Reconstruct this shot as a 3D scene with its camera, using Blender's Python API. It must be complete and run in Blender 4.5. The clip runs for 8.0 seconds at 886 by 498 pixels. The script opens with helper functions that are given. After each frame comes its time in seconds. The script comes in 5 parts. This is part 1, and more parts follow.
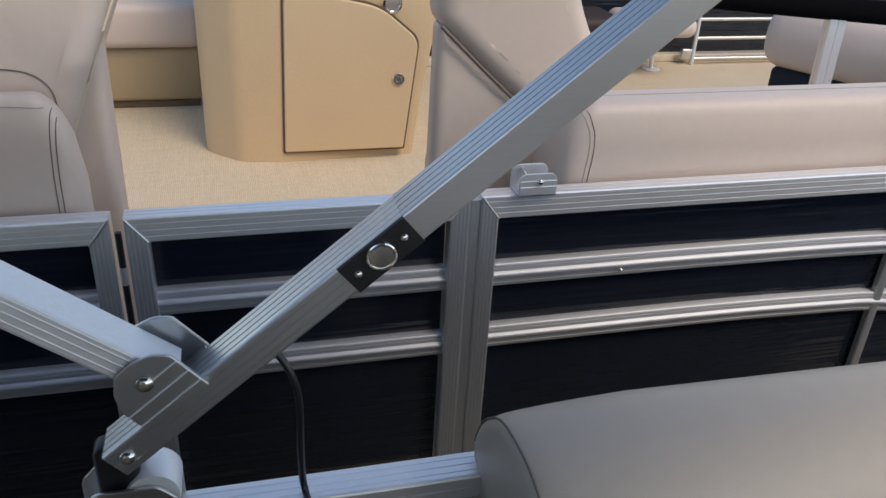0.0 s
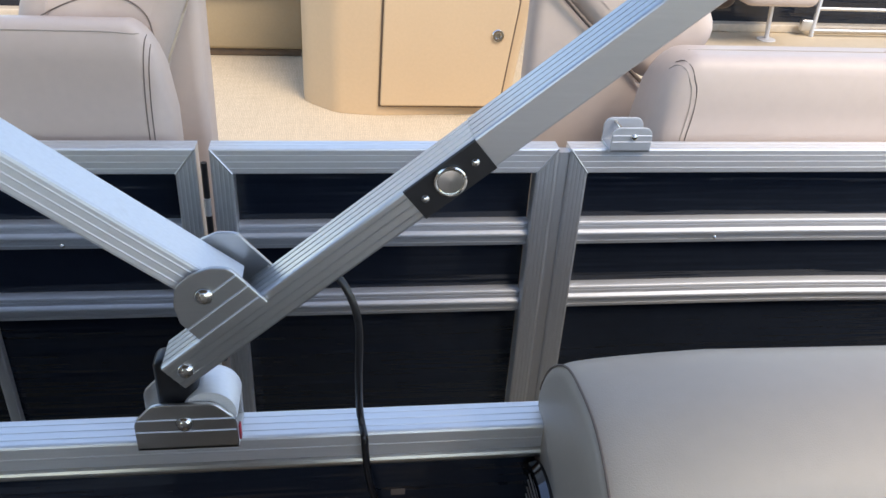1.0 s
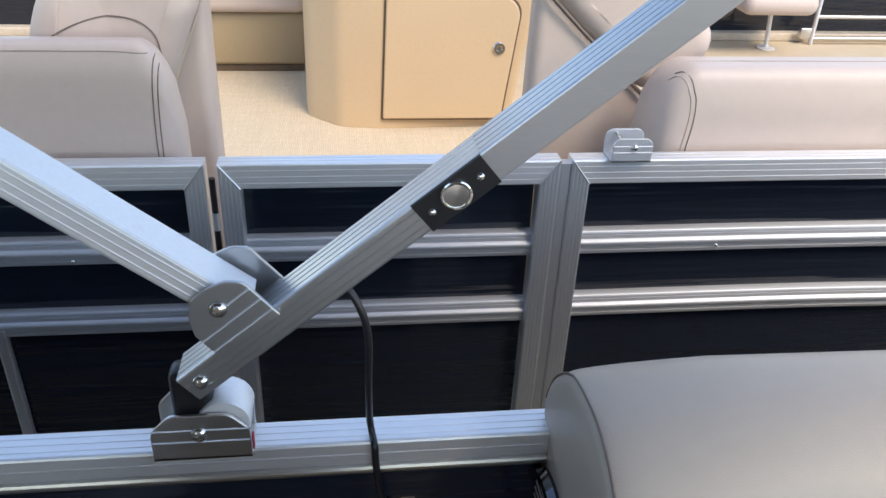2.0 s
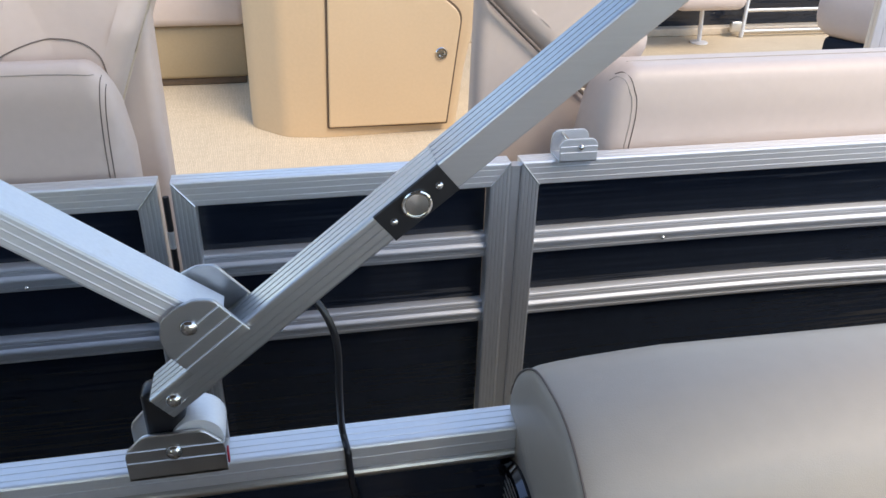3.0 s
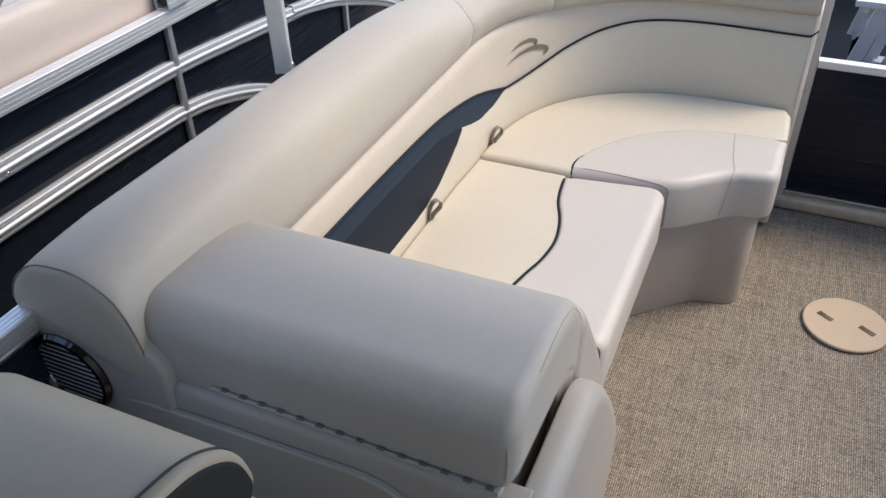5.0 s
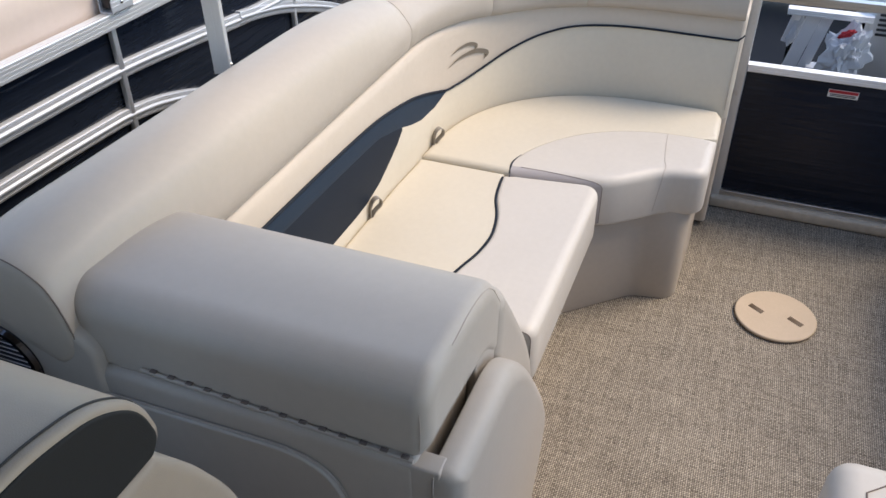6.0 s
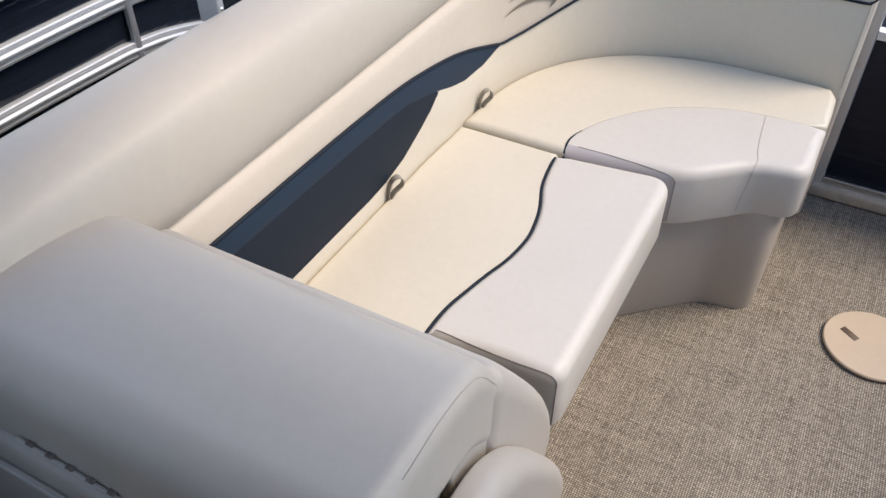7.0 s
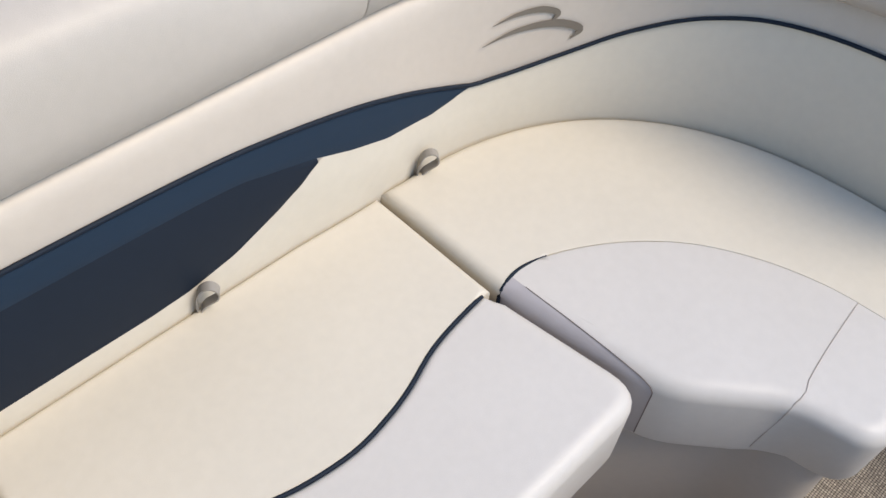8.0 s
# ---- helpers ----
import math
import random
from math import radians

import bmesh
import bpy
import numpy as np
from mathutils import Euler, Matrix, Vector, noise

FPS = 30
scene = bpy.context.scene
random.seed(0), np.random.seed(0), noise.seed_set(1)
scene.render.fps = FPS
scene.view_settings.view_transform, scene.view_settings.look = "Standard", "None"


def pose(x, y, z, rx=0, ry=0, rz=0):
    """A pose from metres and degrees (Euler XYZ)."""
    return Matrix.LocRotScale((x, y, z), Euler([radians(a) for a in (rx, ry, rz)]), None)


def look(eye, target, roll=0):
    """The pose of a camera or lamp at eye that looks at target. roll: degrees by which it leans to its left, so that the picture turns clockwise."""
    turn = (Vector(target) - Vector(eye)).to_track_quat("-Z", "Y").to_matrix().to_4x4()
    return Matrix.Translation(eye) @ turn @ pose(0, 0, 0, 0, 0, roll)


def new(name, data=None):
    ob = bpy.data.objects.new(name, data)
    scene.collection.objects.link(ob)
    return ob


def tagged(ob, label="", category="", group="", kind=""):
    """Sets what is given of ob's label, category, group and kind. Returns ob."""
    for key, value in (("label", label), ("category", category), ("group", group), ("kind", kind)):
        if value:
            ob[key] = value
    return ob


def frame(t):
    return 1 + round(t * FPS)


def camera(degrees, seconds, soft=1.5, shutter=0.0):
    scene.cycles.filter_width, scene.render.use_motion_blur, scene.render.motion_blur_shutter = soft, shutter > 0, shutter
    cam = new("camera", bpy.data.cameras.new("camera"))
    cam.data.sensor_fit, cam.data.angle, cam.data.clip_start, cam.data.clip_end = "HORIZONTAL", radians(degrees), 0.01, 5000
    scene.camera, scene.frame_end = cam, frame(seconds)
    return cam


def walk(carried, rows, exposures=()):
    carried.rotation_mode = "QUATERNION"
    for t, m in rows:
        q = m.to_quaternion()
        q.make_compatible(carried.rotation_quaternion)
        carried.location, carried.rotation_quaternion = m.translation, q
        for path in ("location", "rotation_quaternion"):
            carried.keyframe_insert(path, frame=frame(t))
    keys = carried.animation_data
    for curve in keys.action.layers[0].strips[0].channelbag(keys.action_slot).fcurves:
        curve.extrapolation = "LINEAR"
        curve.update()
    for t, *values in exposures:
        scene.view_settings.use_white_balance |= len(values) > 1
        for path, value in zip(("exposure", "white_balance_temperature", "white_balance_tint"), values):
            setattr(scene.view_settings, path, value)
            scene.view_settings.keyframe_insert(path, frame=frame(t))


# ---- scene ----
cam = camera(57.3, 8.0)
PATH = [
    (0, (-0.184, 0.305, 1.407), (0.29, 2.006, 0.469), 3.1),
    (0.5, (-0.166, 0.317, 1.372), (0.152, 2.013, 0.36), 3.7),
    (1, (-0.162, 0.316, 1.364), (0.088, 2.02, 0.348), 3.4),
    (1.5, (-0.165, 0.305, 1.367), (0.065, 2.015, 0.356), 3.0),
    (1.7, (-0.164, 0.304, 1.369), (0.068, 2.019, 0.365), 2.7),
    (2.8, (-0.181, 0.288, 1.385), (0.135, 2.002, 0.405), 2.3),
    (3, (-0.18, 0.283, 1.388), (0.183, 1.987, 0.406), 1.5),
    (3.2, (-0.17, 0.261, 1.407), (0.295, 1.941, 0.427), -0.4),
    (3.5, (-0.177, 0.195, 1.458), (0.548, 1.753, 0.434), -2.9),
    (3.7, (-0.212, 0.144, 1.493), (0.707, 1.565, 0.426), -3.9),
    (4, (-0.288, 0.081, 1.54), (0.866, 1.257, 0.406), -2.9),
    (4.2, (-0.36, 0.038, 1.562), (0.896, 1.074, 0.4), -2.1),
    (4.5, (-0.455, 0.006, 1.591), (0.908, 0.869, 0.408), -1.3),
    (5, (-0.568, -0.067, 1.616), (0.902, 0.593, 0.431), -1.4),
    (5.2, (-0.606, -0.114, 1.623), (0.892, 0.496, 0.447), -1.7),
    (6.3, (-0.608, -0.16, 1.602), (0.906, 0.442, 0.441), 0.2),
    (6.5, (-0.519, -0.148, 1.586), (0.951, 0.496, 0.392), 0.1),
    (7, (-0.211, -0.114, 1.551), (1.108, 0.6, 0.228), 0.1),
    (7.3, (0.083, -0.119, 1.502), (1.333, 0.629, 0.131), 1.7),
    (7.5, (0.258, -0.141, 1.503), (1.449, 0.677, 0.106), 2.6),
    (7.7, (0.426, -0.144, 1.508), (1.513, 0.737, 0.079), 2.3),
    (8, (0.705, -0.044, 1.425), (1.656, 0.825, -0.105), 4.3),
]
walk(cam, [(t, look(eye, target, roll)) for t, eye, target, roll in PATH],
     exposures=[(0, 0.3, 7800, 13), (0.5, 0.8, 7600, 13), (1.0, 1.06, 7550, 13), (3.0, 0.98, 7450, 12.5), (4.5, 0.72, 7250, 12), (5.0, 0.8, 7500, 12.5), (6.5, 0.92, 7650, 13), (7.2, 0.9, 7250, 13), (8.0, 0.82, 6950, 10.5)])

from mathutils.bvhtree import BVHTree

# ---- world, sun ----
world = bpy.data.worlds.new("sky")
scene.world = world
world.use_nodes = True
wn = world.node_tree
sky = wn.nodes.new("ShaderNodeTexSky")
sky.sky_type = 'NISHITA'
sky.sun_disc = False
sky.sun_elevation = radians(52.7)
sky.sun_rotation = radians(149.7)
sky.dust_density = 0.4
sky.ozone_density = 2.6
wn.nodes["Background"].inputs[1].default_value = 0.20
wn.links.new(sky.outputs[0], wn.nodes["Background"].inputs[0])
sun = new("sun", bpy.data.lights.new("sun", 'SUN'))
sun.data.energy = 1.65
sun.data.angle = radians(26)
sun.data.color = (1.0, 0.92, 0.80)
sun.matrix_world = look((1.4, -2.4, 3.65), (0, 0, 0))


# ---- materials ----
def mat(name, base, rough=0.5, metal=0.0, spec=0.5):
    m = bpy.data.materials.new(name)
    m.use_nodes = True
    b = m.node_tree.nodes["Principled BSDF"]
    b.inputs["Base Color"].default_value = (*base, 1)
    b.inputs["Roughness"].default_value = rough
    b.inputs["Metallic"].default_value = metal
    b.inputs["Specular IOR Level"].default_value = spec
    return m


def node(m, kind, **sets):
    n = m.node_tree.nodes.new(kind)
    for k, v in sets.items():
        n.inputs[k.replace("_", " ")].default_value = v
    return n


def link(m, a, b):
    m.node_tree.links.new(a, b)


def coords(m, scale=(1, 1, 1)):
    t = node(m, "ShaderNodeTexCoord")
    p = node(m, "ShaderNodeMapping")
    p.inputs["Scale"].default_value = scale
    link(m, t.outputs["Object"], p.inputs["Vector"])
    return p.outputs["Vector"]


def vary(m, base, amount, scale, detail=4.0, stretch=(1, 1, 1), second=None):
    """Colour that drifts round its base at one or two scales."""
    b = m.node_tree.nodes["Principled BSDF"]
    v = coords(m, stretch)
    n = node(m, "ShaderNodeTexNoise", Scale=scale, Detail=detail, Roughness=0.6)
    link(m, v, n.inputs["Vector"])
    fac = n.outputs["Fac"]
    if second:
        n2 = node(m, "ShaderNodeTexNoise", Scale=second, Detail=3.0)
        link(m, v, n2.inputs["Vector"])
        mm = node(m, "ShaderNodeMath")
        mm.operation = 'ADD'
        link(m, fac, mm.inputs[0])
        link(m, n2.outputs["Fac"], mm.inputs[1])
        hh = node(m, "ShaderNodeMath")
        hh.operation = 'MULTIPLY'
        hh.inputs[1].default_value = 0.5
        link(m, mm.outputs[0], hh.inputs[0])
        fac = hh.outputs[0]
    r = node(m, "ShaderNodeMapRange")
    r.inputs["From Min"].default_value, r.inputs["From Max"].default_value = 0.3, 0.7
    r.inputs["To Min"].default_value, r.inputs["To Max"].default_value = 1 - amount, 1 + amount
    link(m, fac, r.inputs["Value"])
    mul = node(m, "ShaderNodeVectorMath")
    mul.operation = 'SCALE'
    mul.inputs[0].default_value = base
    link(m, r.outputs[0], mul.inputs["Scale"])
    link(m, mul.outputs[0], b.inputs["Base Color"])
    return v


def relief(m, height, strength, distance):
    b = m.node_tree.nodes["Principled BSDF"]
    k = node(m, "ShaderNodeBump", Strength=strength, Distance=distance)
    link(m, height, k.inputs["Height"])
    link(m, k.outputs[0], b.inputs["Normal"])


def vinyl(name, base, rough=0.42, spec=0.4):
    """Marine vinyl: fine leather grain over slow unevenness."""
    m = mat(name, base, rough, 0, spec)
    v = vary(m, base, 0.035, 5.0, second=60.0)
    g = node(m, "ShaderNodeTexVoronoi", Scale=900.0)
    link(m, v, g.inputs["Vector"])
    w = node(m, "ShaderNodeTexNoise", Scale=7.0, Detail=2.0)
    link(m, v, w.inputs["Vector"])
    a = node(m, "ShaderNodeMath")
    a.operation = 'MULTIPLY_ADD'
    a.inputs[1].default_value = 14.0
    link(m, w.outputs["Fac"], a.inputs[0])
    link(m, g.outputs["Distance"], a.inputs[2])
    relief(m, a.outputs[0], 0.22, 0.0006)
    return m


def metal(name, base, rough, stretch, stain=(0.92, 0.89, 0.85), metallic=1.0):
    """Brushed, anodised aluminium with streaks along its run."""
    m = mat(name, base, rough, metallic)
    v = vary(m, base, 0.025, 30.0, stretch=stretch)
    b = m.node_tree.nodes["Principled BSDF"]
    st = node(m, "ShaderNodeTexNoise", Scale=11.0, Detail=6.0, Roughness=0.7)
    link(m, coords(m), st.inputs["Vector"])
    sr = node(m, "ShaderNodeMapRange")
    sr.inputs["From Min"].default_value, sr.inputs["From Max"].default_value = 0.60, 0.80
    link(m, st.outputs["Fac"], sr.inputs["Value"])
    mx = node(m, "ShaderNodeMix")
    mx.data_type = 'RGBA'
    mx.blend_type = 'MULTIPLY'
    mx.inputs[7].default_value = (*stain, 1)
    link(m, sr.outputs[0], mx.inputs[0])
    link(m, b.inputs["Base Color"].links[0].from_socket, mx.inputs[6])
    link(m, mx.outputs[2], b.inputs["Base Color"])
    n = node(m, "ShaderNodeTexNoise", Scale=90.0, Detail=3.0)
    link(m, v, n.inputs["Vector"])
    r = node(m, "ShaderNodeMapRange")
    r.inputs["To Min"].default_value, r.inputs["To Max"].default_value = rough - 0.04, rough + 0.06
    link(m, n.outputs["Fac"], r.inputs["Value"])
    link(m, r.outputs[0], m.node_tree.nodes["Principled BSDF"].inputs["Roughness"])
    relief(m, n.outputs["Fac"], 0.02, 0.0003)
    return m


def panel_paint(name, base, rough=0.07, spec=0.5):
    """Glossy painted sheet, slightly oil-canned so that reflections ripple."""
    m = mat(name, base, rough, 0.0, spec)
    v = vary(m, base, 0.12, 3.0, second=40.0)
    p = coords(m, (0.6, 1, 16.0))
    n = node(m, "ShaderNodeTexNoise", Scale=3.0, Detail=2.0)
    link(m, p, n.inputs["Vector"])
    relief(m, n.outputs["Fac"], 0.42, 0.01)
    return m


def math_node(m, op, a, b=None, c=None):
    n = node(m, "ShaderNodeMath")
    n.operation = op
    for k, v in enumerate((a, b, c)):
        if v is None:
            continue
        if isinstance(v, (int, float)):
            n.inputs[k].default_value = v
        else:
            link(m, v, n.inputs[k])
    return n.outputs[0]


def weave(name, light, dark, gap, pitch, streak, speck, depth):
    """Plain-woven vinyl yarn: warp over weft by turns, each yarn with its own shade, dark holes between."""
    m = mat(name, light, 0.72, 0, 0.22)
    b = m.node_tree.nodes["Principled BSDF"]
    v = coords(m)
    wob = node(m, "ShaderNodeTexNoise", Scale=9.0, Detail=2.0)
    link(m, v, wob.inputs["Vector"])
    sh = node(m, "ShaderNodeVectorMath")
    sh.operation = 'MULTIPLY_ADD'
    sh.inputs[1].default_value = (pitch * 1.5, pitch * 1.5, 0)
    link(m, wob.outputs["Color"], sh.inputs[0])
    link(m, v, sh.inputs[2])
    sp = node(m, "ShaderNodeSeparateXYZ")
    link(m, sh.outputs[0], sp.inputs[0])
    u, w = math_node(m, 'DIVIDE', sp.outputs[0], pitch), math_node(m, 'DIVIDE', sp.outputs[1], pitch)
    iu, iw = math_node(m, 'FLOOR', u), math_node(m, 'FLOOR', w)
    turn = math_node(m, 'MODULO', math_node(m, 'ADD', math_node(m, 'ADD', iu, iw), 20000.0), 2.0)
    cell = node(m, "ShaderNodeCombineXYZ")
    link(m, iu, cell.inputs[0])
    link(m, iw, cell.inputs[1])
    rnd = node(m, "ShaderNodeTexWhiteNoise")
    link(m, cell.outputs[0], rnd.inputs[0])

    def yarn(index, along, seed):
        """A shade that drifts along one yarn."""
        c = node(m, "ShaderNodeCombineXYZ")
        link(m, math_node(m, 'MULTIPLY', index, 7.31), c.inputs[0])
        link(m, math_node(m, 'MULTIPLY', along, 0.045), c.inputs[1])
        c.inputs[2].default_value = seed
        n = node(m, "ShaderNodeTexNoise", Scale=1.0, Detail=2.0)
        link(m, c.outputs[0], n.inputs["Vector"])
        return n.outputs["Fac"]

    warp, weft = yarn(iu, w, 3.7), yarn(iw, u, 51.2)
    over = math_node(m, 'MULTIPLY_ADD', math_node(m, 'SUBTRACT', weft, warp), turn, warp)
    drift = node(m, "ShaderNodeTexNoise", Scale=3.0, Detail=4.0)
    link(m, v, drift.inputs["Vector"])
    a = math_node(m, 'MULTIPLY_ADD', math_node(m, 'SUBTRACT', over, 0.5), streak, 0.5)
    a = math_node(m, 'MULTIPLY_ADD', math_node(m, 'SUBTRACT', rnd.outputs[0], 0.5), speck, a)
    a = math_node(m, 'MULTIPLY_ADD', math_node(m, 'SUBTRACT', drift.outputs["Fac"], 0.5), 0.22, a)
    mix = node(m, "ShaderNodeMix")
    mix.data_type = 'RGBA'
    mix.inputs[6].default_value, mix.inputs[7].default_value = (*dark, 1), (*light, 1)
    link(m, a, mix.inputs[0])
    hu = math_node(m, 'ABSOLUTE', math_node(m, 'SINE', math_node(m, 'MULTIPLY', u, math.pi)))
    hw = math_node(m, 'ABSOLUTE', math_node(m, 'SINE', math_node(m, 'MULTIPLY', w, math.pi)))
    high = math_node(m, 'POWER', math_node(m, 'MULTIPLY', hu, hw), 0.5)
    hole = node(m, "ShaderNodeMapRange")
    hole.inputs["From Min"].default_value, hole.inputs["From Max"].default_value = 0.20, 0.74
    link(m, high, hole.inputs["Value"])
    fin = node(m, "ShaderNodeMix")
    fin.data_type = 'RGBA'
    fin.inputs[6].default_value = (*gap, 1)
    link(m, hole.outputs[0], fin.inputs[0])
    link(m, mix.outputs[2], fin.inputs[7])
    link(m, fin.outputs[2], b.inputs["Base Color"])
    relief(m, high, depth, 0.0012)
    return m


CREAM = vinyl("cream_vinyl", (0.63, 0.565, 0.455))
TAUPE = vinyl("taupe_vinyl", (0.45, 0.395, 0.335))
ARMV = vinyl("stone_grey_vinyl", (0.44, 0.395, 0.345))
LILAC = vinyl("pale_grey_vinyl", (0.58, 0.535, 0.475))
PINK = vinyl("mushroom_vinyl", (0.58, 0.485, 0.43))
BAND = vinyl("beige_vinyl", (0.55, 0.475, 0.39))
CHAIRV = vinyl("warm_grey_vinyl", (0.43, 0.335, 0.25))
NAVY = vinyl("navy_vinyl", (0.014, 0.029, 0.050), 0.55, 0.18)
CHAR = vinyl("charcoal_vinyl", (0.013, 0.019, 0.029), 0.6, 0.14)
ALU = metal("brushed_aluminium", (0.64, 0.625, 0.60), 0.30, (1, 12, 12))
# outer tube: a little of the sky's reflected blue mixed into the grey
ALU_B = metal("sky_tinted_aluminium", (0.50, 0.505, 0.52), 0.34, (1, 12, 12), metallic=0.94)
ALU_K = metal("grey_anodised_aluminium", (0.56, 0.565, 0.57), 0.36, (1, 12, 12), metallic=0.92)
ALU_V = metal("brushed_aluminium_upright", (0.74, 0.75, 0.76), 0.50, (12, 12, 1), (0.80, 0.72, 0.64))
# cap rails: base raised, the shine of the sky put into the colour
ALU_T = metal("sky_lit_aluminium_rail", (0.86, 0.86, 0.86), 0.46, (1, 12, 12), metallic=0.8)
ALU_S = metal("satin_aluminium", (0.90, 0.89, 0.88), 0.62, (1, 12, 12), metallic=0.65)
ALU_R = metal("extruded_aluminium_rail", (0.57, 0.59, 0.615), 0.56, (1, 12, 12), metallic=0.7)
CHROME = mat("chrome", (0.75, 0.74, 0.70), 0.12, 1.0)
MATTE = mat("matte_black", (0.004, 0.004, 0.005), 0.95, 0.0, 0.02)
# chrome of the speaker ring, its dark reflections put into the base colour
RING_CHROME = mat("dark_reflection_chrome", (0.11, 0.11, 0.12), 0.12, 1.0)
# pale blue stands in for sky glints on grille slats and bracket ribs
SKY_GLINT = mat("sky_glint", (0.72, 0.75, 0.80), 0.3, 0.0)
BLACK = mat("black_plastic", (0.012, 0.012, 0.014), 0.35)
vary(BLACK, (0.012, 0.012, 0.014), 0.25, 40.0)
PANEL = panel_paint("navy_black_panel", (0.012, 0.0165, 0.026))
GATE = panel_paint("navy_gate_panel", (0.010, 0.014, 0.024), 0.22, 0.25)
FLOOR = weave("woven_deck_vinyl", (0.59, 0.52, 0.425), (0.17, 0.142, 0.115), (0.030, 0.025, 0.020), 0.0053, 1.4, 0.42, 0.9)
CARPET = weave("beige_woven_carpet", (0.74, 0.62, 0.455), (0.56, 0.46, 0.325), (0.44, 0.36, 0.25), 0.0065, 2.0, 0.5, 0.25)
TAN = mat("tan_moulded_plastic", (0.59, 0.43, 0.265), 0.5)
relief(TAN, node(TAN, "ShaderNodeTexNoise", Scale=500.0).outputs["Fac"], 0.15, 0.0005)
vary(TAN, (0.59, 0.43, 0.265), 0.04, 3.0, second=90.0)
# tan plastic darkened: shade under the bench cushion put into the colour
SHADED_TAN = mat("shaded_tan_plastic", (0.36, 0.275, 0.165), 0.55)
vary(SHADED_TAN, (0.36, 0.275, 0.165), 0.06, 4.0, second=90.0)
DARKTAN = mat("brown_toe_kick", (0.12, 0.08, 0.05), 0.6)
vary(DARKTAN, (0.12, 0.08, 0.05), 0.2, 20.0)
LIDMAT = mat("sand_hatch_plastic", (0.56, 0.44, 0.32), 0.5)
vary(LIDMAT, (0.56, 0.44, 0.32), 0.05, 20.0, second=200.0)
RED = mat("red_tape", (0.45, 0.02, 0.03), 0.5)
WHITE = mat("white_label", (0.75, 0.73, 0.70), 0.5)
CHAIR_END = vinyl("dark_grey_vinyl", (0.030, 0.029, 0.027), 0.6, 0.14)
THREAD = mat("black_thread", (0.045, 0.04, 0.036), 0.8)
BROWN = vinyl("dark_brown_vinyl", (0.035, 0.024, 0.020), 0.5, 0.2)
STITCH = mat("dark_thread", (0.17, 0.135, 0.115), 0.8)
STITCH2 = mat("pale_thread", (0.42, 0.36, 0.31), 0.8)
BADGE = mat("bronze_print", (0.17, 0.14, 0.105), 0.45)
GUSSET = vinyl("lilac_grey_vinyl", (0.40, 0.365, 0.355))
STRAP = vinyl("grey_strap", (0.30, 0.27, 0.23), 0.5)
FILM = mat("clear_plastic_film", (0.62, 0.63, 0.65), 0.25)
SILL = mat("pale_sill_plastic", (0.55, 0.47, 0.37), 0.5)
vary(SILL, (0.55, 0.47, 0.37), 0.1, 30.0)
# canvas of the unseen canopy and drop, darkened to bounce little light
CANVAS = mat("dark_canvas", (0.14, 0.13, 0.12), 0.9)
vary(CANVAS, (0.14, 0.13, 0.12), 0.08, 6.0, second=300.0)
# ground is unseen; made pale so that it throws warm light upwards
BOUNCE_GROUND = mat("warm_bounce_ground", (0.33, 0.29, 0.24), 0.95)
vary(BOUNCE_GROUND, (0.33, 0.29, 0.24), 0.3, 1.5, second=60.0)


# ---- mesh helpers ----
def thing(name, at, label, category, group="", kind=""):
    e = new(name)
    e.location = at
    e.empty_display_size = 0.1
    return tagged(e, label, category, group, kind)


def mesh(name, verts, faces, material, smooth=False):
    me = bpy.data.meshes.new(name)
    me.from_pydata([tuple(v) for v in verts], [], faces)
    bm = bmesh.new()
    bm.from_mesh(me)
    bmesh.ops.remove_doubles(bm, verts=bm.verts, dist=1e-5)
    bmesh.ops.triangulate(bm, faces=[f for f in bm.faces if len(f.verts) > 8], ngon_method='EAR_CLIP')
    bmesh.ops.recalc_face_normals(bm, faces=bm.faces)
    bm.to_mesh(me)
    bm.free()
    me.materials.append(material)
    if smooth:
        for p in me.polygons:
            p.use_smooth = True
        me.set_sharp_from_angle(angle=radians(smooth if smooth is not True else 40))
    return me


def part(name, me, parent, label=""):
    """One mesh in world places, linked under a thing or a part."""
    ob = new(name, me)
    ob.parent = parent
    if parent:
        ob.matrix_parent_inverse = (Matrix.Translation(parent.location) if parent.parent is None else Matrix()).inverted()
    return tagged(ob, label)


def loft(rings, closed=True, caps=True):
    """Faces over rings of equal length. closed: each ring is a loop."""
    n = len(rings[0])
    v = [p for r in rings for p in r]
    f = []
    for i in range(len(rings) - 1):
        for j in range(n if closed else n - 1):
            k = (j + 1) % n
            f.append((i * n + j, i * n + k, (i + 1) * n + k, (i + 1) * n + j))
    if caps:
        f.append(tuple(range(n)))
        f.append(tuple((len(rings) - 1) * n + j for j in range(n)))
    return v, f


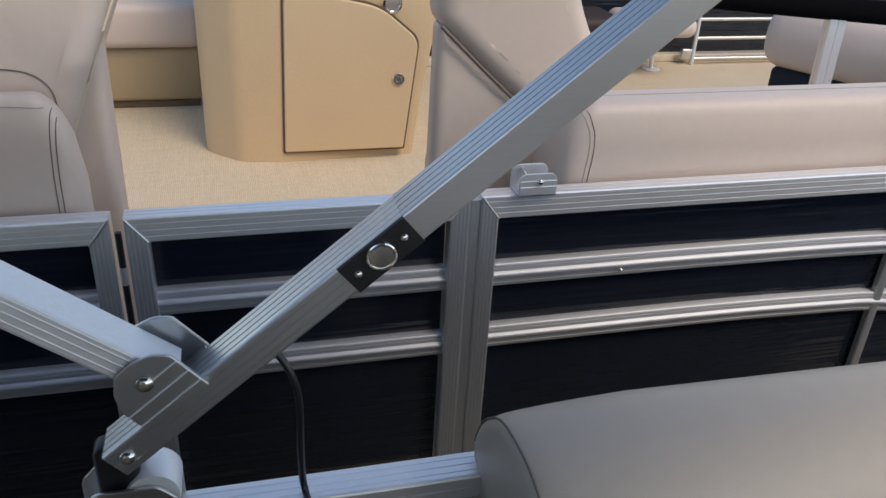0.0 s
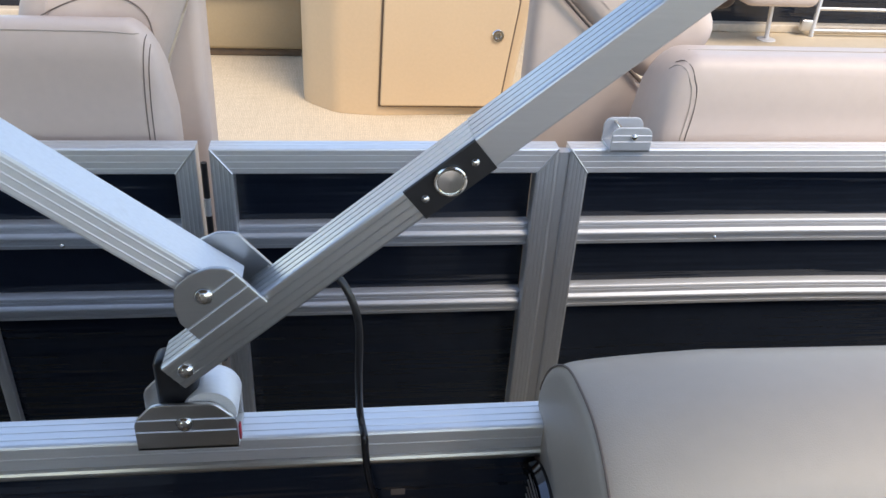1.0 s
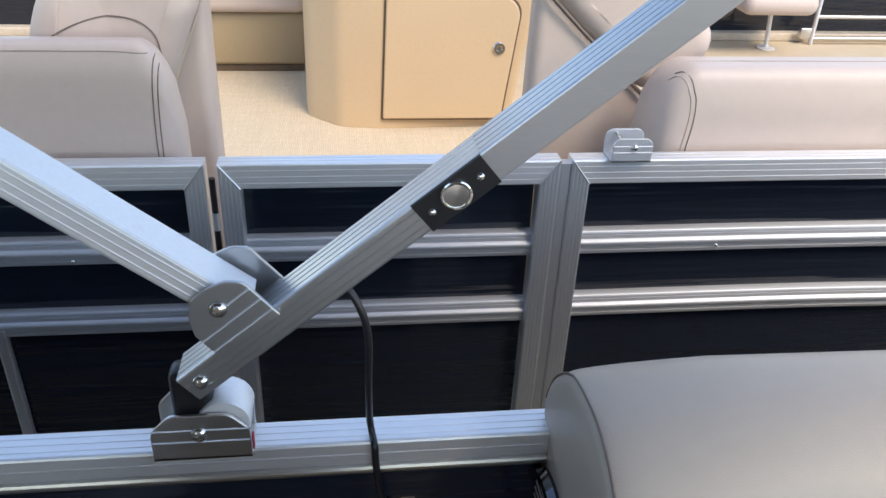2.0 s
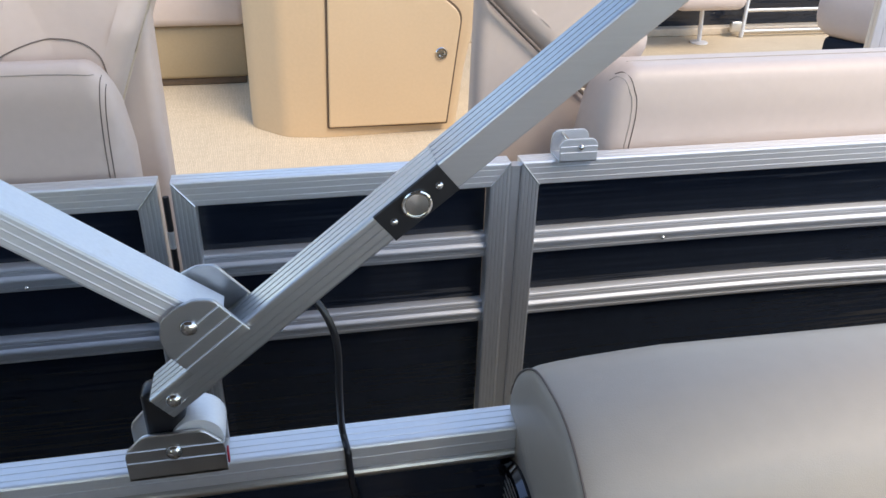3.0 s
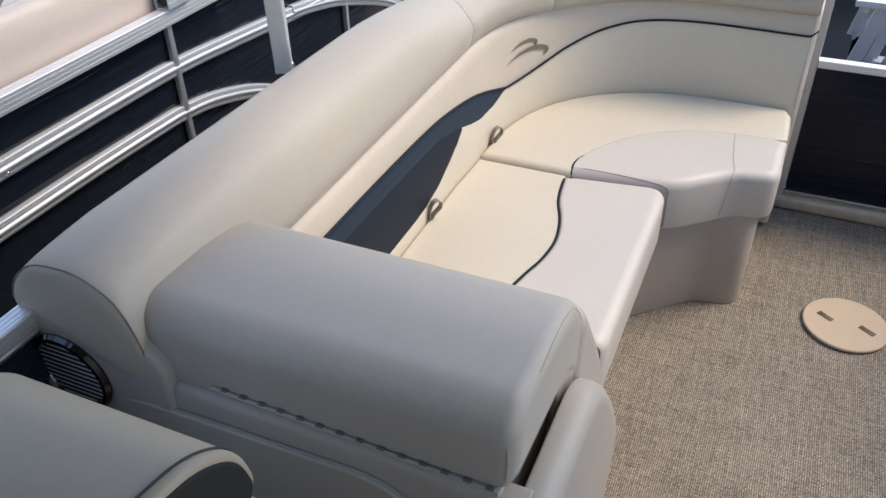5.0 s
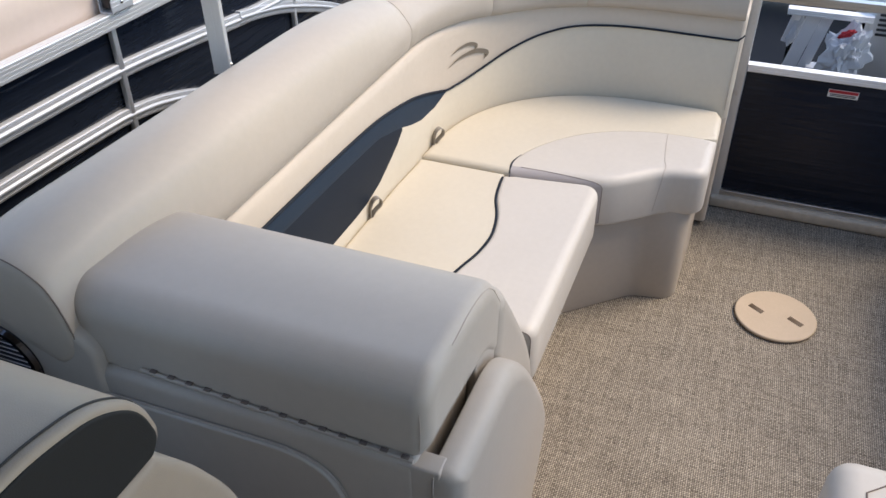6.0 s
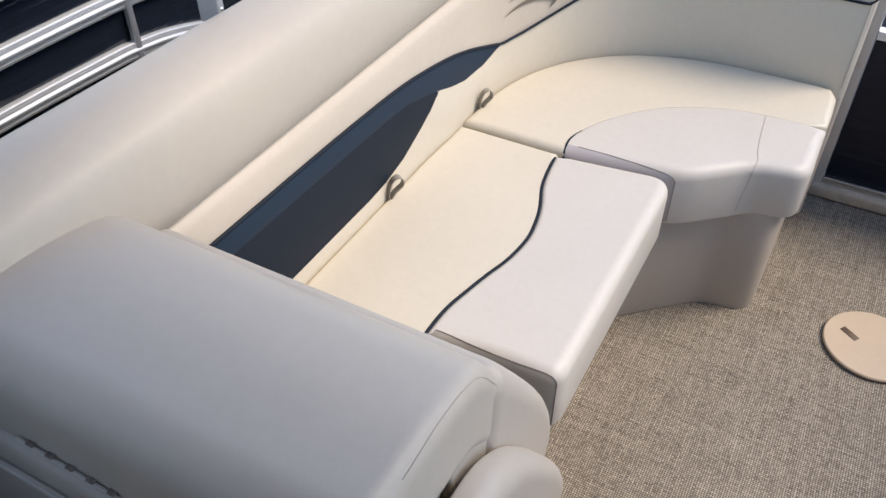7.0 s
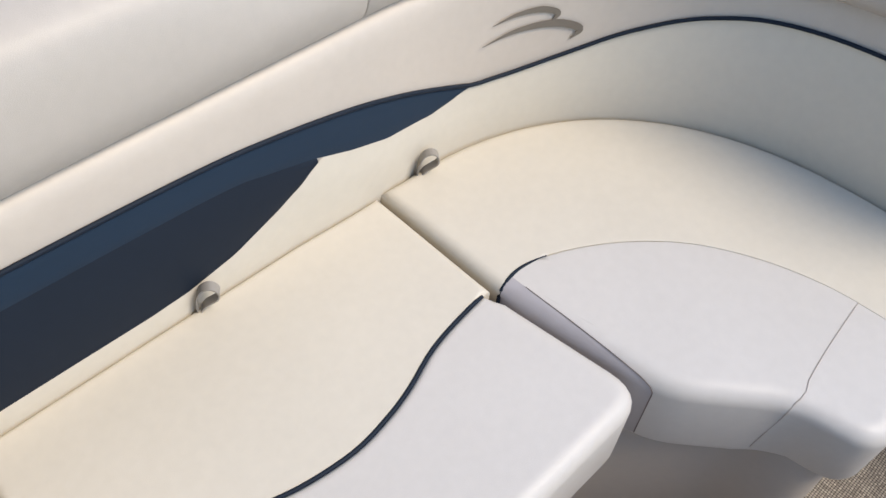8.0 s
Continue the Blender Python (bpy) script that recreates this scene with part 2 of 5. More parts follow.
def rbox(x0, x1, y0, y1, z0, z1, r, material, name="box", seg=3, turn=None):
    bm = bmesh.new()
    bmesh.ops.create_cube(bm, size=1)
    for v in bm.verts:
        v.co = Vector(((x0 + x1) / 2 + v.co.x * (x1 - x0), (y0 + y1) / 2 + v.co.y * (y1 - y0), (z0 + z1) / 2 + v.co.z * (z1 - z0)))
    if r:
        bmesh.ops.bevel(bm, geom=bm.edges[:], offset=r, segments=seg, affect='EDGES', profile=0.5)
    if turn:
        bmesh.ops.transform(bm, matrix=turn, verts=bm.verts)
    me = bpy.data.meshes.new(name)
    bm.to_mesh(me)
    bm.free()
    me.materials.append(material)
    for p in me.polygons:
        p.use_smooth = True
    me.set_sharp_from_angle(angle=radians(50))
    return me


def square_profile(w, h, grooves, r=0.003, gw=0.0011, gd=0.0018, ridge=0.0005):
    """A square tube's outline with fine grooves along its faces; grooves: how many on the four faces (bottom, +u, top, -u), below nought for ridges."""
    pts = []
    corners = [(-w / 2, -h / 2), (w / 2, -h / 2), (w / 2, h / 2), (-w / 2, h / 2)]
    for i in range(4):
        a, b = Vector(corners[i]), Vector(corners[(i + 1) % 4])
        d = (b - a).normalized()
        inward = Vector((-d.y, d.x))
        ln = (b - a).length
        pts.append(a + d * r)
        n = grooves[i]
        deep = gd if n > 0 else -ridge
        for g in range(abs(n)):
            c = ln * (g + 1) / (abs(n) + 1)
            pts += [a + d * (c - gw), a + d * (c - gw * 0.5) + inward * deep, a + d * (c + gw * 0.5) + inward * deep, a + d * (c + gw)]
        pts.append(b - d * r)
        e = Vector(corners[(i + 2) % 4]) - b
        e.normalize()
        pts.append(b - d * r * 0.29 + e * r * 0.29)
    return [(p.x, p.y) for p in pts]


def bar(p0, p1, profile, up, material, name="bar", cut0=None, cut1=None):
    """A profile (u sideways, v along up) run from p0 to p1. cut: slants of the ends along v and u."""
    p0, p1 = Vector(p0), Vector(p1)
    d = (p1 - p0).normalized()
    side = d.cross(Vector(up)).normalized()
    v = side.cross(d).normalized()
    def ring(p, cut):
        c = cut or (0, 0)
        return [p + side * a + v * b + d * (a * c[0] + b * c[1]) for a, b in profile]
    vs, fs = loft([ring(p0, cut0), ring(p1, cut1)])
    return mesh(name, vs, fs, material, 12)


def pipe(points, r, material, n=10, name="pipe", flat=1.0):
    """A round rod along points."""
    pts = [Vector(p) for p in points]
    rings = []
    up = Vector((0, 0, 1))
    for i, p in enumerate(pts):
        d = (pts[min(i + 1, len(pts) - 1)] - pts[max(i - 1, 0)]).normalized()
        s = d.cross(up if abs(d.z) < 0.9 else Vector((1, 0, 0))).normalized()
        v = s.cross(d)
        rings.append([p + s * (r * math.cos(a)) + v * (r * flat * math.sin(a)) for a in [2 * math.pi * k / n for k in range(n)]])
    vs, fs = loft(rings)
    return mesh(name, vs, fs, material, 60)


def curve3(points, n=8):
    """Catmull-Rom through points."""
    P = [Vector(p) for p in points]
    P = [2 * P[0] - P[1]] + P + [2 * P[-1] - P[-2]]
    out = []
    for i in range(1, len(P) - 2):
        for k in range(n):
            t = k / n
            a, b, c, d = P[i - 1], P[i], P[i + 1], P[i + 2]
            out.append(0.5 * (2 * b + (c - a) * t + (2 * a - 5 * b + 4 * c - d) * t * t + (3 * b - a - 3 * c + d) * t ** 3))
    out.append(P[-2])
    return out


def inset(poly, r):
    """A loop of plan points moved inwards by r (the loop runs counter-clockwise)."""
    n = len(poly)
    out = []
    for i in range(n):
        a, b, c = Vector(poly[i - 1]), Vector(poly[i]), Vector(poly[(i + 1) % n])
        d1, d2 = (b - a).normalized(), (c - b).normalized()
        n1, n2 = Vector((-d1.y, d1.x)), Vector((-d2.y, d2.x))
        m = n1 + n2
        k = m.length_squared
        m = m * (2 / k) if k > 0.3 else n1
        if m.length > 1.6:
            m = m.normalized() * 1.6
        out.append(b + m * r)
    # points that came too near another stretch of the loop fold onto their neighbour
    P = np.array([tuple(p) for p in poly])
    Q = np.roll(P, -1, axis=0)
    D = Q - P
    L = np.maximum((D * D).sum(1), 1e-12)
    good = []
    for p in out:
        w = np.array(tuple(p)) - P
        t = np.clip((w * D).sum(1) / L, 0, 1)
        good.append(float(np.sqrt(((w - D * t[:, None]) ** 2).sum(1)).min()) >= r * 0.93 - 1e-6)
    if not any(good):
        return [tuple(p) for p in out]
    last = next(out[i] for i in range(n - 1, -1, -1) if good[i])
    res = []
    for p, g in zip(out, good):
        last = p if g else last
        res.append(tuple(last))
    # short stretches that cross themselves shrink to the crossing
    for i in range(n):
        for k in range(9, 1, -1):
            a, b = Vector(res[i]), Vector(res[(i + 1) % n])
            c, d = Vector(res[(i + k) % n]), Vector(res[(i + k + 1) % n])
            u, w = b - a, d - c
            x = u.x * w.y - u.y * w.x
            if abs(x) < 1e-14:
                continue
            t, q = ((c - a).x * w.y - (c - a).y * w.x) / x, ((c - a).x * u.y - (c - a).y * u.x) / x
            if 0 < t < 1 and 0 < q < 1:
                for m in range(1, k + 1):
                    res[(i + m) % n] = tuple(a + u * t)
                break
    return res


def area(poly):
    return 0.5 * sum(poly[i - 1][0] * poly[i][1] - poly[i][0] * poly[i - 1][1] for i in range(len(poly)))


def round_loop(poly, radii, n=5):
    """Rounds the corners of a plan loop."""
    out = []
    m = len(poly)
    for i in range(m):
        r = radii[i] if isinstance(radii, (list, tuple)) else radii
        a, b, c = Vector(poly[i - 1]), Vector(poly[i]), Vector(poly[(i + 1) % m])
        if r <= 0:
            out.append(tuple(b))
            continue
        u, w = (a - b).normalized(), (c - b).normalized()
        r2 = min(r, (a - b).length * 0.49, (c - b).length * 0.49)
        p, q = b + u * r2, b + w * r2
        for k in range(n + 1):
            t = k / n
            out.append(tuple(p * (1 - t) ** 2 + b * 2 * t * (1 - t) + q * t * t))
    return out


def dense(poly, step):
    out = []
    for i in range(len(poly)):
        a, b = Vector(poly[i]), Vector(poly[(i + 1) % len(poly)])
        n = max(1, round((b - a).length / step))
        out += [tuple(a + (b - a) * k / n) for k in range(n)]
    return out


def pad_rings(poly, lo, hi, r, rb, crown=0.0, weight=None, sew=None):
    """Loops of a cushion over a plan loop: rounded below (rb) and above (r); weight(x, y) sharpens some of the upper edge; sew(x, y, in) slides it along a seam."""
    if area(poly) < 0:
        poly = poly[::-1]
    poly = dense(poly, max(0.012, max(abs(x) for x, y in poly) / 60))
    w = [weight(x, y) if weight else 1.0 for x, y in poly]
    for _ in range(2):
        w = [min(w[i], (w[i - 1] + w[i] + w[(i + 1) % len(w)]) / 3) for i in range(len(w))]
    rings = []
    sewn = lambda x, y, c, s: (sew(x, y, c, s) if sew else None)
    for k in range(4):
        a = math.pi / 2 * k / 3
        rings.append([(x, y, lo + rb * (1 - math.cos(a))) for x, y in inset(poly, rb * (1 - math.sin(a)))])
    for k in range(6):
        a = math.pi / 2 * k / 5
        ins = inset(poly, r * (1 - math.cos(a)))
        rings.append([sewn(*p, 1 - math.cos(a), 1 - math.sin(a)) or (p[0] + (q[0] - p[0]) * g, p[1] + (q[1] - p[1]) * g, hi - r * g * (1 - math.sin(a))) for p, q, g in zip(poly, ins, w)])
    ins = inset(poly, r * 1.08 + 0.002)
    rings.append([sewn(*p, 1.25, 0) or (p[0] + (q[0] - p[0]) * max(g, 0.35), p[1] + (q[1] - p[1]) * max(g, 0.35), hi) for p, q, g in zip(poly, ins, w)])
    if crown:
        rings.append([(x, y, hi + crown) for x, y in inset(poly, r * 1.5)])
    return rings


def cushion(name, poly, lo, hi, r, rb, material, place=lambda x, y, z: (x, y, z), crown=0.0, weight=None, sew=None):
    rings = [[place(*p) for p in ring] for ring in pad_rings(poly, lo, hi, r, rb, crown, weight, sew)]
    vs, fs = loft(rings)
    return mesh(name, vs, fs, material, 75)


def dome(c, axis, r, h, material, n=16, name="dome"):
    """A domed bolt head or button."""
    axis = Vector(axis).normalized()
    s = axis.cross(Vector((0.3, 0.2, 0.9))).normalized()
    w = axis.cross(s)
    rings = []
    for k in range(6):
        a = math.pi / 2 * k / 5
        rr, hh = r * math.cos(a) + 1e-4, h * math.sin(a)
        rings.append([Vector(c) + axis * hh + s * rr * math.cos(t) + w * rr * math.sin(t) for t in [2 * math.pi * j / n for j in range(n)]])
    vs, fs = loft(rings)
    return mesh(name, vs, fs, material, 60)


def disc(c, axis, radii, material, n=32, name="disc"):
    """A turned form: (radius, height) along the axis."""
    axis = Vector(axis).normalized()
    s = axis.cross(Vector((0.3, 0.2, 0.9))).normalized()
    w = axis.cross(s)
    rings = [[Vector(c) + axis * h + s * r * math.cos(t) + w * r * math.sin(t) for t in [2 * math.pi * j / n for j in range(n)]] for r, h in radii]
    vs, fs = loft(rings)
    return mesh(name, vs, fs, material, 35)


def laid(me, pts, way, lift=0.0006, n=6):
    """Points of a smooth line dropped onto a mesh along a direction."""
    tree = BVHTree.FromPolygons([v.co for v in me.vertices], [tuple(p.vertices) for p in me.polygons])
    way = Vector(way).normalized()
    out = []
    for p in curve3(pts, n):
        hit, nor, _, _ = tree.ray_cast(p - way * 0.25, way)
        if hit:
            out.append(hit - way * lift)
    return out


TUBE = square_profile(0.041, 0.0285, (3, -3, 4, 3), 0.0025, 0.0010, 0.0016)
TUBE_UP = square_profile(0.0414, 0.0292, (3, 0, 4, 3), 0.0020, 0.0008, 0.0020)
STRUT = square_profile(0.037, 0.037, (1, 1, 1, 1), 0.003, 0.0007, 0.0006)
LEG = square_profile(0.037, 0.037, (2, 3, 2, 3))
STAY = square_profile(0.042, 0.029, (3, 3, 0, -3), 0.003, 0.0010)
RAIL = square_profile(0.036, 0.029, (2, 1, 3, 1), 0.003, 0.0009, 0.0009)
STILE = square_profile(0.033, 0.033, (4, 0, 0, 0), 0.003, 0.0014, 0.0008)
POST = square_profile(0.033, 0.033, (0, 0, 0, 0), 0.004)

def gusset(me, a, b, reach, material):
    """Cuts a cushion's end off along the upright plane through plan points a and b, gives it a second material and
    returns the seam.
    """
    me.materials.append(material)
    bm = bmesh.new()
    bm.from_mesh(me)
    foot = Vector((*a, 0))
    square = Vector((a[1] - b[1], b[0] - a[0], 0)).normalized()
    near = [f for f in bm.faces if any(v.co.x < reach[0] and reach[1] < v.co.y < reach[2] for v in f.verts)]
    geom = list({v for f in near for v in f.verts}) + list({e for f in near for e in f.edges}) + near
    cut = bmesh.ops.bisect_plane(bm, geom=geom, dist=1e-5, plane_co=foot, plane_no=square)
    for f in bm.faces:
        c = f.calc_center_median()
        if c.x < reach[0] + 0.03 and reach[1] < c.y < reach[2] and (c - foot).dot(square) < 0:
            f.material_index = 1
    line = [v.co.copy() for v in cut["geom_cut"] if isinstance(v, bmesh.types.BMVert)]
    line = sorted((p for p in line if p.y < a[1] + 0.002 and p.z > 0.325 and not (p.z < 0.44 and p.y > b[1] + 0.03)), key=lambda p: -p.y - p.z)
    bm.to_mesh(me)
    bm.free()
    return [p + Vector((-0.0003, -0.0003, 0.0003)) for p in line]


# ---- ground and decks ----
me = mesh("ground", [(-2000, -2000, -0.75), (2000, -2000, -0.75), (2000, 2000, -0.75), (-2000, 2000, -0.75)], [(0, 1, 2, 3)], BOUNCE_GROUND)
tagged(new("ground", me), "unseen ground under the boats, kept pale to bounce warm light", "ground", kind="structure")
me = rbox(-2.6, 2.16, -1.55, 0.93, -0.06, 0.0, 0.004, FLOOR, "floor")
tagged(new("floor", me), "grey-brown woven vinyl boat deck", "floor", kind="structure")
D2 = 0.2
me = rbox(-2.6, 4.6, 1.47, 4.75, D2 - 0.06, D2, 0.004, CARPET, "floor_2")
tagged(new("floor_2", me), "beige woven carpet deck of the neighbouring boat", "floor", kind="structure")

# ---- lounge of the near boat ----
lounge = thing("lounge_seat", (1.2, 0.5, 0.0), "cream and grey vinyl wraparound bow lounge on the deck", "lounge seat")


def plan_path():
    """The foot of the backrest: straight along the side, then round the bow corner; points with outward normals."""
    cx, cy, a, b, n = 1.36, 0.08, 0.55, 0.57, 2.25
    pts = [(0.20 + (cx - 0.20) * k / 24, 0.65) for k in range(24)]
    for k in range(33):
        t = math.pi / 2 * k / 32
        pts.append((cx + a * math.sin(t) ** (2 / n), cy + b * math.cos(t) ** (2 / n) if k < 32 else cy))
    pts += [(cx + a, cy - 0.19 * k / 6) for k in range(1, 7)]
    pts += [(cx + a, cy - 0.212 - 0.02 * math.sin(math.pi / 2 * k / 5)) for k in range(6)]
    out = []
    for i, p in enumerate(pts):
        q0, q1 = Vector(pts[max(i - 1, 0)]), Vector(pts[min(i + 1, len(pts) - 1)])
        d = (q1 - q0).normalized()
        out.append((Vector(p), Vector((-d.y, d.x))))
    return out


BACK = plan_path()
ARC = [0.0]
for i in range(1, len(BACK)):
    ARC.append(ARC[-1] + (BACK[i][0] - BACK[i - 1][0]).length)


def end_round(s):
    """How far the backrest's rounded end falls back, s metres along."""
    t = min(max(s - (ARC[-1] - 0.02), 0.0), 0.0198)
    return 0.02 - math.sqrt(0.02 ** 2 - t * t)


def on_back(s, z, proud=0.0):
    """A place on the backrest's face: s metres along from the arm, at height z."""
    s = min(max(s, 0), ARC[-1] - 1e-6)
    i = max(k for k in range(len(ARC) - 1) if ARC[k] <= s)
    t = (s - ARC[i]) / (ARC[i + 1] - ARC[i])
    p = BACK[i][0].lerp(BACK[i + 1][0], t)
    n = BACK[i][1].lerp(BACK[i + 1][1], t).normalized()
    d = max(0.033 * (z - 0.465) / 0.31, 0.0065 + 0.006 * min(max((1.05 - s) / 0.1, 0), 1)) - proud + end_round(s)
    return Vector((p.x + n.x * d, p.y + n.y * d, z))


rings = []
for i, (p, n) in enumerate(BACK):
    prof = [(0.005, 0.36), (0.0125, 0.465), (0.0125, 0.526), (0.0125, 0.56), (0.0165, 0.62), (0.025, 0.70), (0.0285, 0.730), (0.0315, 0.748), (0.037, 0.760), (0.046, 0.768), (0.060, 0.772), (0.17, 0.774), (0.19, 0.77), (0.19, 0.02), (0.05, 0.02)]
    e = end_round(ARC[i])
    rings.append([(p.x + n.x * (d + e * (d < 0.1)), p.y + n.y * (d + e * (d < 0.1)), z) for d, z in prof])
part("backrest", mesh("backrest", *loft(rings), BAND, 40), lounge, "beige vinyl backrest")


def roll_ring(p, n, u):
    """The bolster's outline: u runs 0 at the arm's end to 1 at the corner's start."""
    v = max(0.0, u - 1.0)
    u = min(u, 1.0)
    inn = 0.022 + 0.006 * u - 0.016 * v
    out = 0.254 - 0.022 * u
    top = 0.942 + 0.015 * min(1.0, u / 0.10) ** 0.5 - 0.040 * max(0.0, (u - 0.72) / 0.28) ** 1.5
    low = 0.763 + 0.009 * u - 0.022 * v
    c = [(0.070, low - 0.004), (0.046, low + 0.001), (inn + 0.004 - 0.002 * v, low + 0.024 - 0.010 * v), (inn - 0.001, low + 0.066), (inn + 0.018, top - 0.048),
         (inn + 0.045, top - 0.02), (inn + 0.085, top - 0.003), (inn + 0.125, top - 0.002), (out - 0.065, top - 0.010), (out - 0.03, top - 0.036),
         (out - 0.008, top - 0.066), (out, top - 0.098), (out - 0.03, 0.84), (out - 0.10, 0.80)]
    c = [Vector(q) for q in c]
    m = len(c)
    pts = []
    for i in range(m):
        a, b, d, e = c[i - 1], c[i], c[(i + 1) % m], c[(i + 2) % m]
        for k in range(3):
            t = k / 3
            pts.append(0.5 * (2 * b + (d - a) * t + (2 * a - 5 * b + 4 * d - e) * t * t + (3 * b - a - 3 * d + e) * t ** 3))
    return [(p.x + n.x * q.x, p.y + n.y * q.x, q.y) for q in pts]


def roll_piece(stations, material, dome0=False):
    rings = [roll_ring(p, n, u) for p, n, u in stations]
    def shrunk(r, k, dx):
        c = sum((Vector(q) for q in r), Vector()) / len(r)
        return [c + (Vector(q) - c) * k + dx for q in r]
    p0, p1 = stations[0], stations[-1]
    d0 = (Vector((*p0[0], 0)) - Vector((*stations[1][0], 0))).normalized()
    d1 = (Vector((*p1[0], 0)) - Vector((*stations[-2][0], 0))).normalized()
    lead = [shrunk(rings[0], 0.6, d0 * 0.008), shrunk(rings[0], 0.90, d0 * 0.0065), shrunk(rings[0], 0.98, d0 * 0.003)] if dome0 else [shrunk(rings[0], 0.992, d0 * 0.0012)]
    return mesh("bolster", *loft(lead + rings + [shrunk(rings[-1], 0.992, d1 * 0.0012)]), material, 60)


N0 = Vector((0, 1))
st = [(Vector((0.03 + (1.312 - 0.03) * q, 0.65)), N0, q) for q in (0, 0.008, 0.02, 0.04, 0.07, 0.1, *[k / 20 for k in range(3, 21)])]
bol = part("bolster", roll_piece(st, TAUPE, True), lounge, "grey-beige padded vinyl bolster")
i0 = next(i for i, (p, n) in enumerate(BACK) if p.x > 1.318)
cuts = [i0, i0 + 12, i0 + 24, len(BACK) - 4]
for a, b in zip(cuts[:-1], cuts[1:]):
    run = [(BACK[i][0], BACK[i][1], 1.0 + min(1.0, (i - i0) / 14)) for i in range(a, b + 1)]
    if a == cuts[0]:
        run = [(Vector((1.3165, 0.65)), N0, 1.0)] + run
    else:
        p, q = BACK[a][0], BACK[a + 1][0]
        run[0] = (p.lerp(q, 0.003 / (q - p).length), BACK[a][1], run[0][2])
    part("bolster", roll_piece(run, TAUPE), lounge, "grey-beige padded vinyl bolster")
# stitched seam round the bolster's end
r0 = roll_ring(Vector((0.028, 0.65)), N0, 0)
cc = sum((Vector(q) for q in r0), Vector()) / len(r0)
part("seam", pipe([cc + (Vector(q) - cc) * 1.004 for q in r0[8:33]], 0.0011, STITCH, 6, "seam"), bol)

# dark inset on the backrest and its piping


def spline(xs, zs):
    P = curve3([(x, z, 0) for x, z in zip(xs, zs)], 12)
    px, pz = [p.x for p in P], [p.y for p in P]
    return lambda x: float(np.interp(x, px, pz))


upper = spline((0.30, 0.56, 0.81, 1.02, 1.14, 1.27, 1.36, 1.44, 1.50), (0.700, 0.698, 0.695, 0.688, 0.676, 0.654, 0.631, 0.606, 0.588))
low_x = (0.30, 0.56, 0.80, 0.90, 0.96, 1.04, 1.12, 1.165, 1.205, 1.26, 1.33, 1.42, 1.46, 1.50)
low_z = (0.497, 0.498, 0.499, 0.499, 0.503, 0.520, 0.554, 0.578, 0.604, 0.586, 0.569, 0.566, 0.574, 0.5875)
S_OF_X = lambda x: x - 0.20
xs = [0.37 + (1.498 - 0.37) * k / 90 for k in range(91)]
split_z = spline((0.30, 0.64, 1.02, 1.12, 1.21), (0.655, 0.650, 0.640, 0.625, 0.604))


def inset_piece(cols, material, label):
    vs, fs = [], []
    for x, lo, hi in cols:
        for j in range(7):
            vs.append(on_back(S_OF_X(x), lo + (hi - lo) * j / 6, 0.0028 if 0 < j < 6 else 0.0008))
    for k in range(len(cols) - 1):
        for j in range(6):
            q = k * 7 + j
            fs.append((q, q + 1, q + 8, q + 7))
    part("inset_panel", mesh("inset_panel", vs, fs, material, 40), lounge, label)


lowf = lambda x: float(np.interp(x, low_x, low_z))
# inset in two bands: bluer above, greyer below
inset_piece([(x, max(lowf(x), split_z(x)) if x < 1.2 else lowf(x), upper(x)) for x in xs], NAVY, "upper, bluer band of the dark vinyl inset")
inset_piece([(x, lowf(x), split_z(x)) for x in xs if x < 1.2], CHAR, "lower, greyer band of the dark vinyl inset")
pip = [on_back(S_OF_X(x), upper(x) + 0.002, 0.003) for x in xs]
s1 = S_OF_X(1.50)
ps = (s1, s1 + 0.09, s1 + 0.18, s1 + 0.28, s1 + 0.40, s1 + 0.55, ARC[-1] - 0.06, ARC[-1] - 0.018, ARC[-1])
pz = (0.588, 0.591, 0.609, 0.643, 0.679, 0.697, 0.694, 0.694, 0.706)
line = spline(ps, pz)
pip += [on_back(s1 + (ARC[-1] - s1) * k / 60, line(s1 + (ARC[-1] - s1) * k / 60), 0.003) for k in range(1, 61)]
part("piping", pipe(pip, 0.0035, CHAR, 8, "piping"), lounge, "dark piping")

# cream face of the backrest under the inset and the piping
face_top = lambda q: lowf(q + 0.20) if q < s1 else line(q) - 0.001
vs, fs = [], []
qs = [0.17 + (ARC[-1] - 0.17) * k / 220 for k in range(221)]
for q in qs:
    hi = face_top(q)
    for j in range(7):
        vs.append(on_back(q, 0.44 + (hi - 0.44) * j / 6, 0.0016 if j < 6 else 0.0008))
for k in range(220):
    for j in range(6):
        q = k * 7 + j
        fs.append((q, q + 1, q + 8, q + 7))
part("back_face", mesh("back_face", vs, fs, CREAM, 40), lounge, "cream vinyl lower face of the backrest")

part("seam", pipe([on_back(ARC[-1] - 0.013, 0.47 + 0.275 * k / 20, 0.0022) for k in range(21)], 0.0007, STITCH2, 6, "seam"), lounge)

# bird-like badge: two swept strokes


def stroke(pts, widths):
    c = curve3([(a, b, 0) for a, b in pts], 6)
    w = np.interp(np.linspace(0, 1, len(c)), np.linspace(0, 1, len(widths)), widths)
    vs, fs = [], []
    for i, p in enumerate(c):
        d = (c[min(i + 1, len(c) - 1)] - c[max(i - 1, 0)]).normalized()
        nn = Vector((-d.y, d.x, 0)) * float(w[i]) / 2
        for q in (p + nn, p - nn):
            vs.append(on_back(q.x, q.y, 0.0032))
    for i in range(len(c) - 1):
        fs.append((2 * i, 2 * i + 1, 2 * i + 3, 2 * i + 2))
    return vs, fs


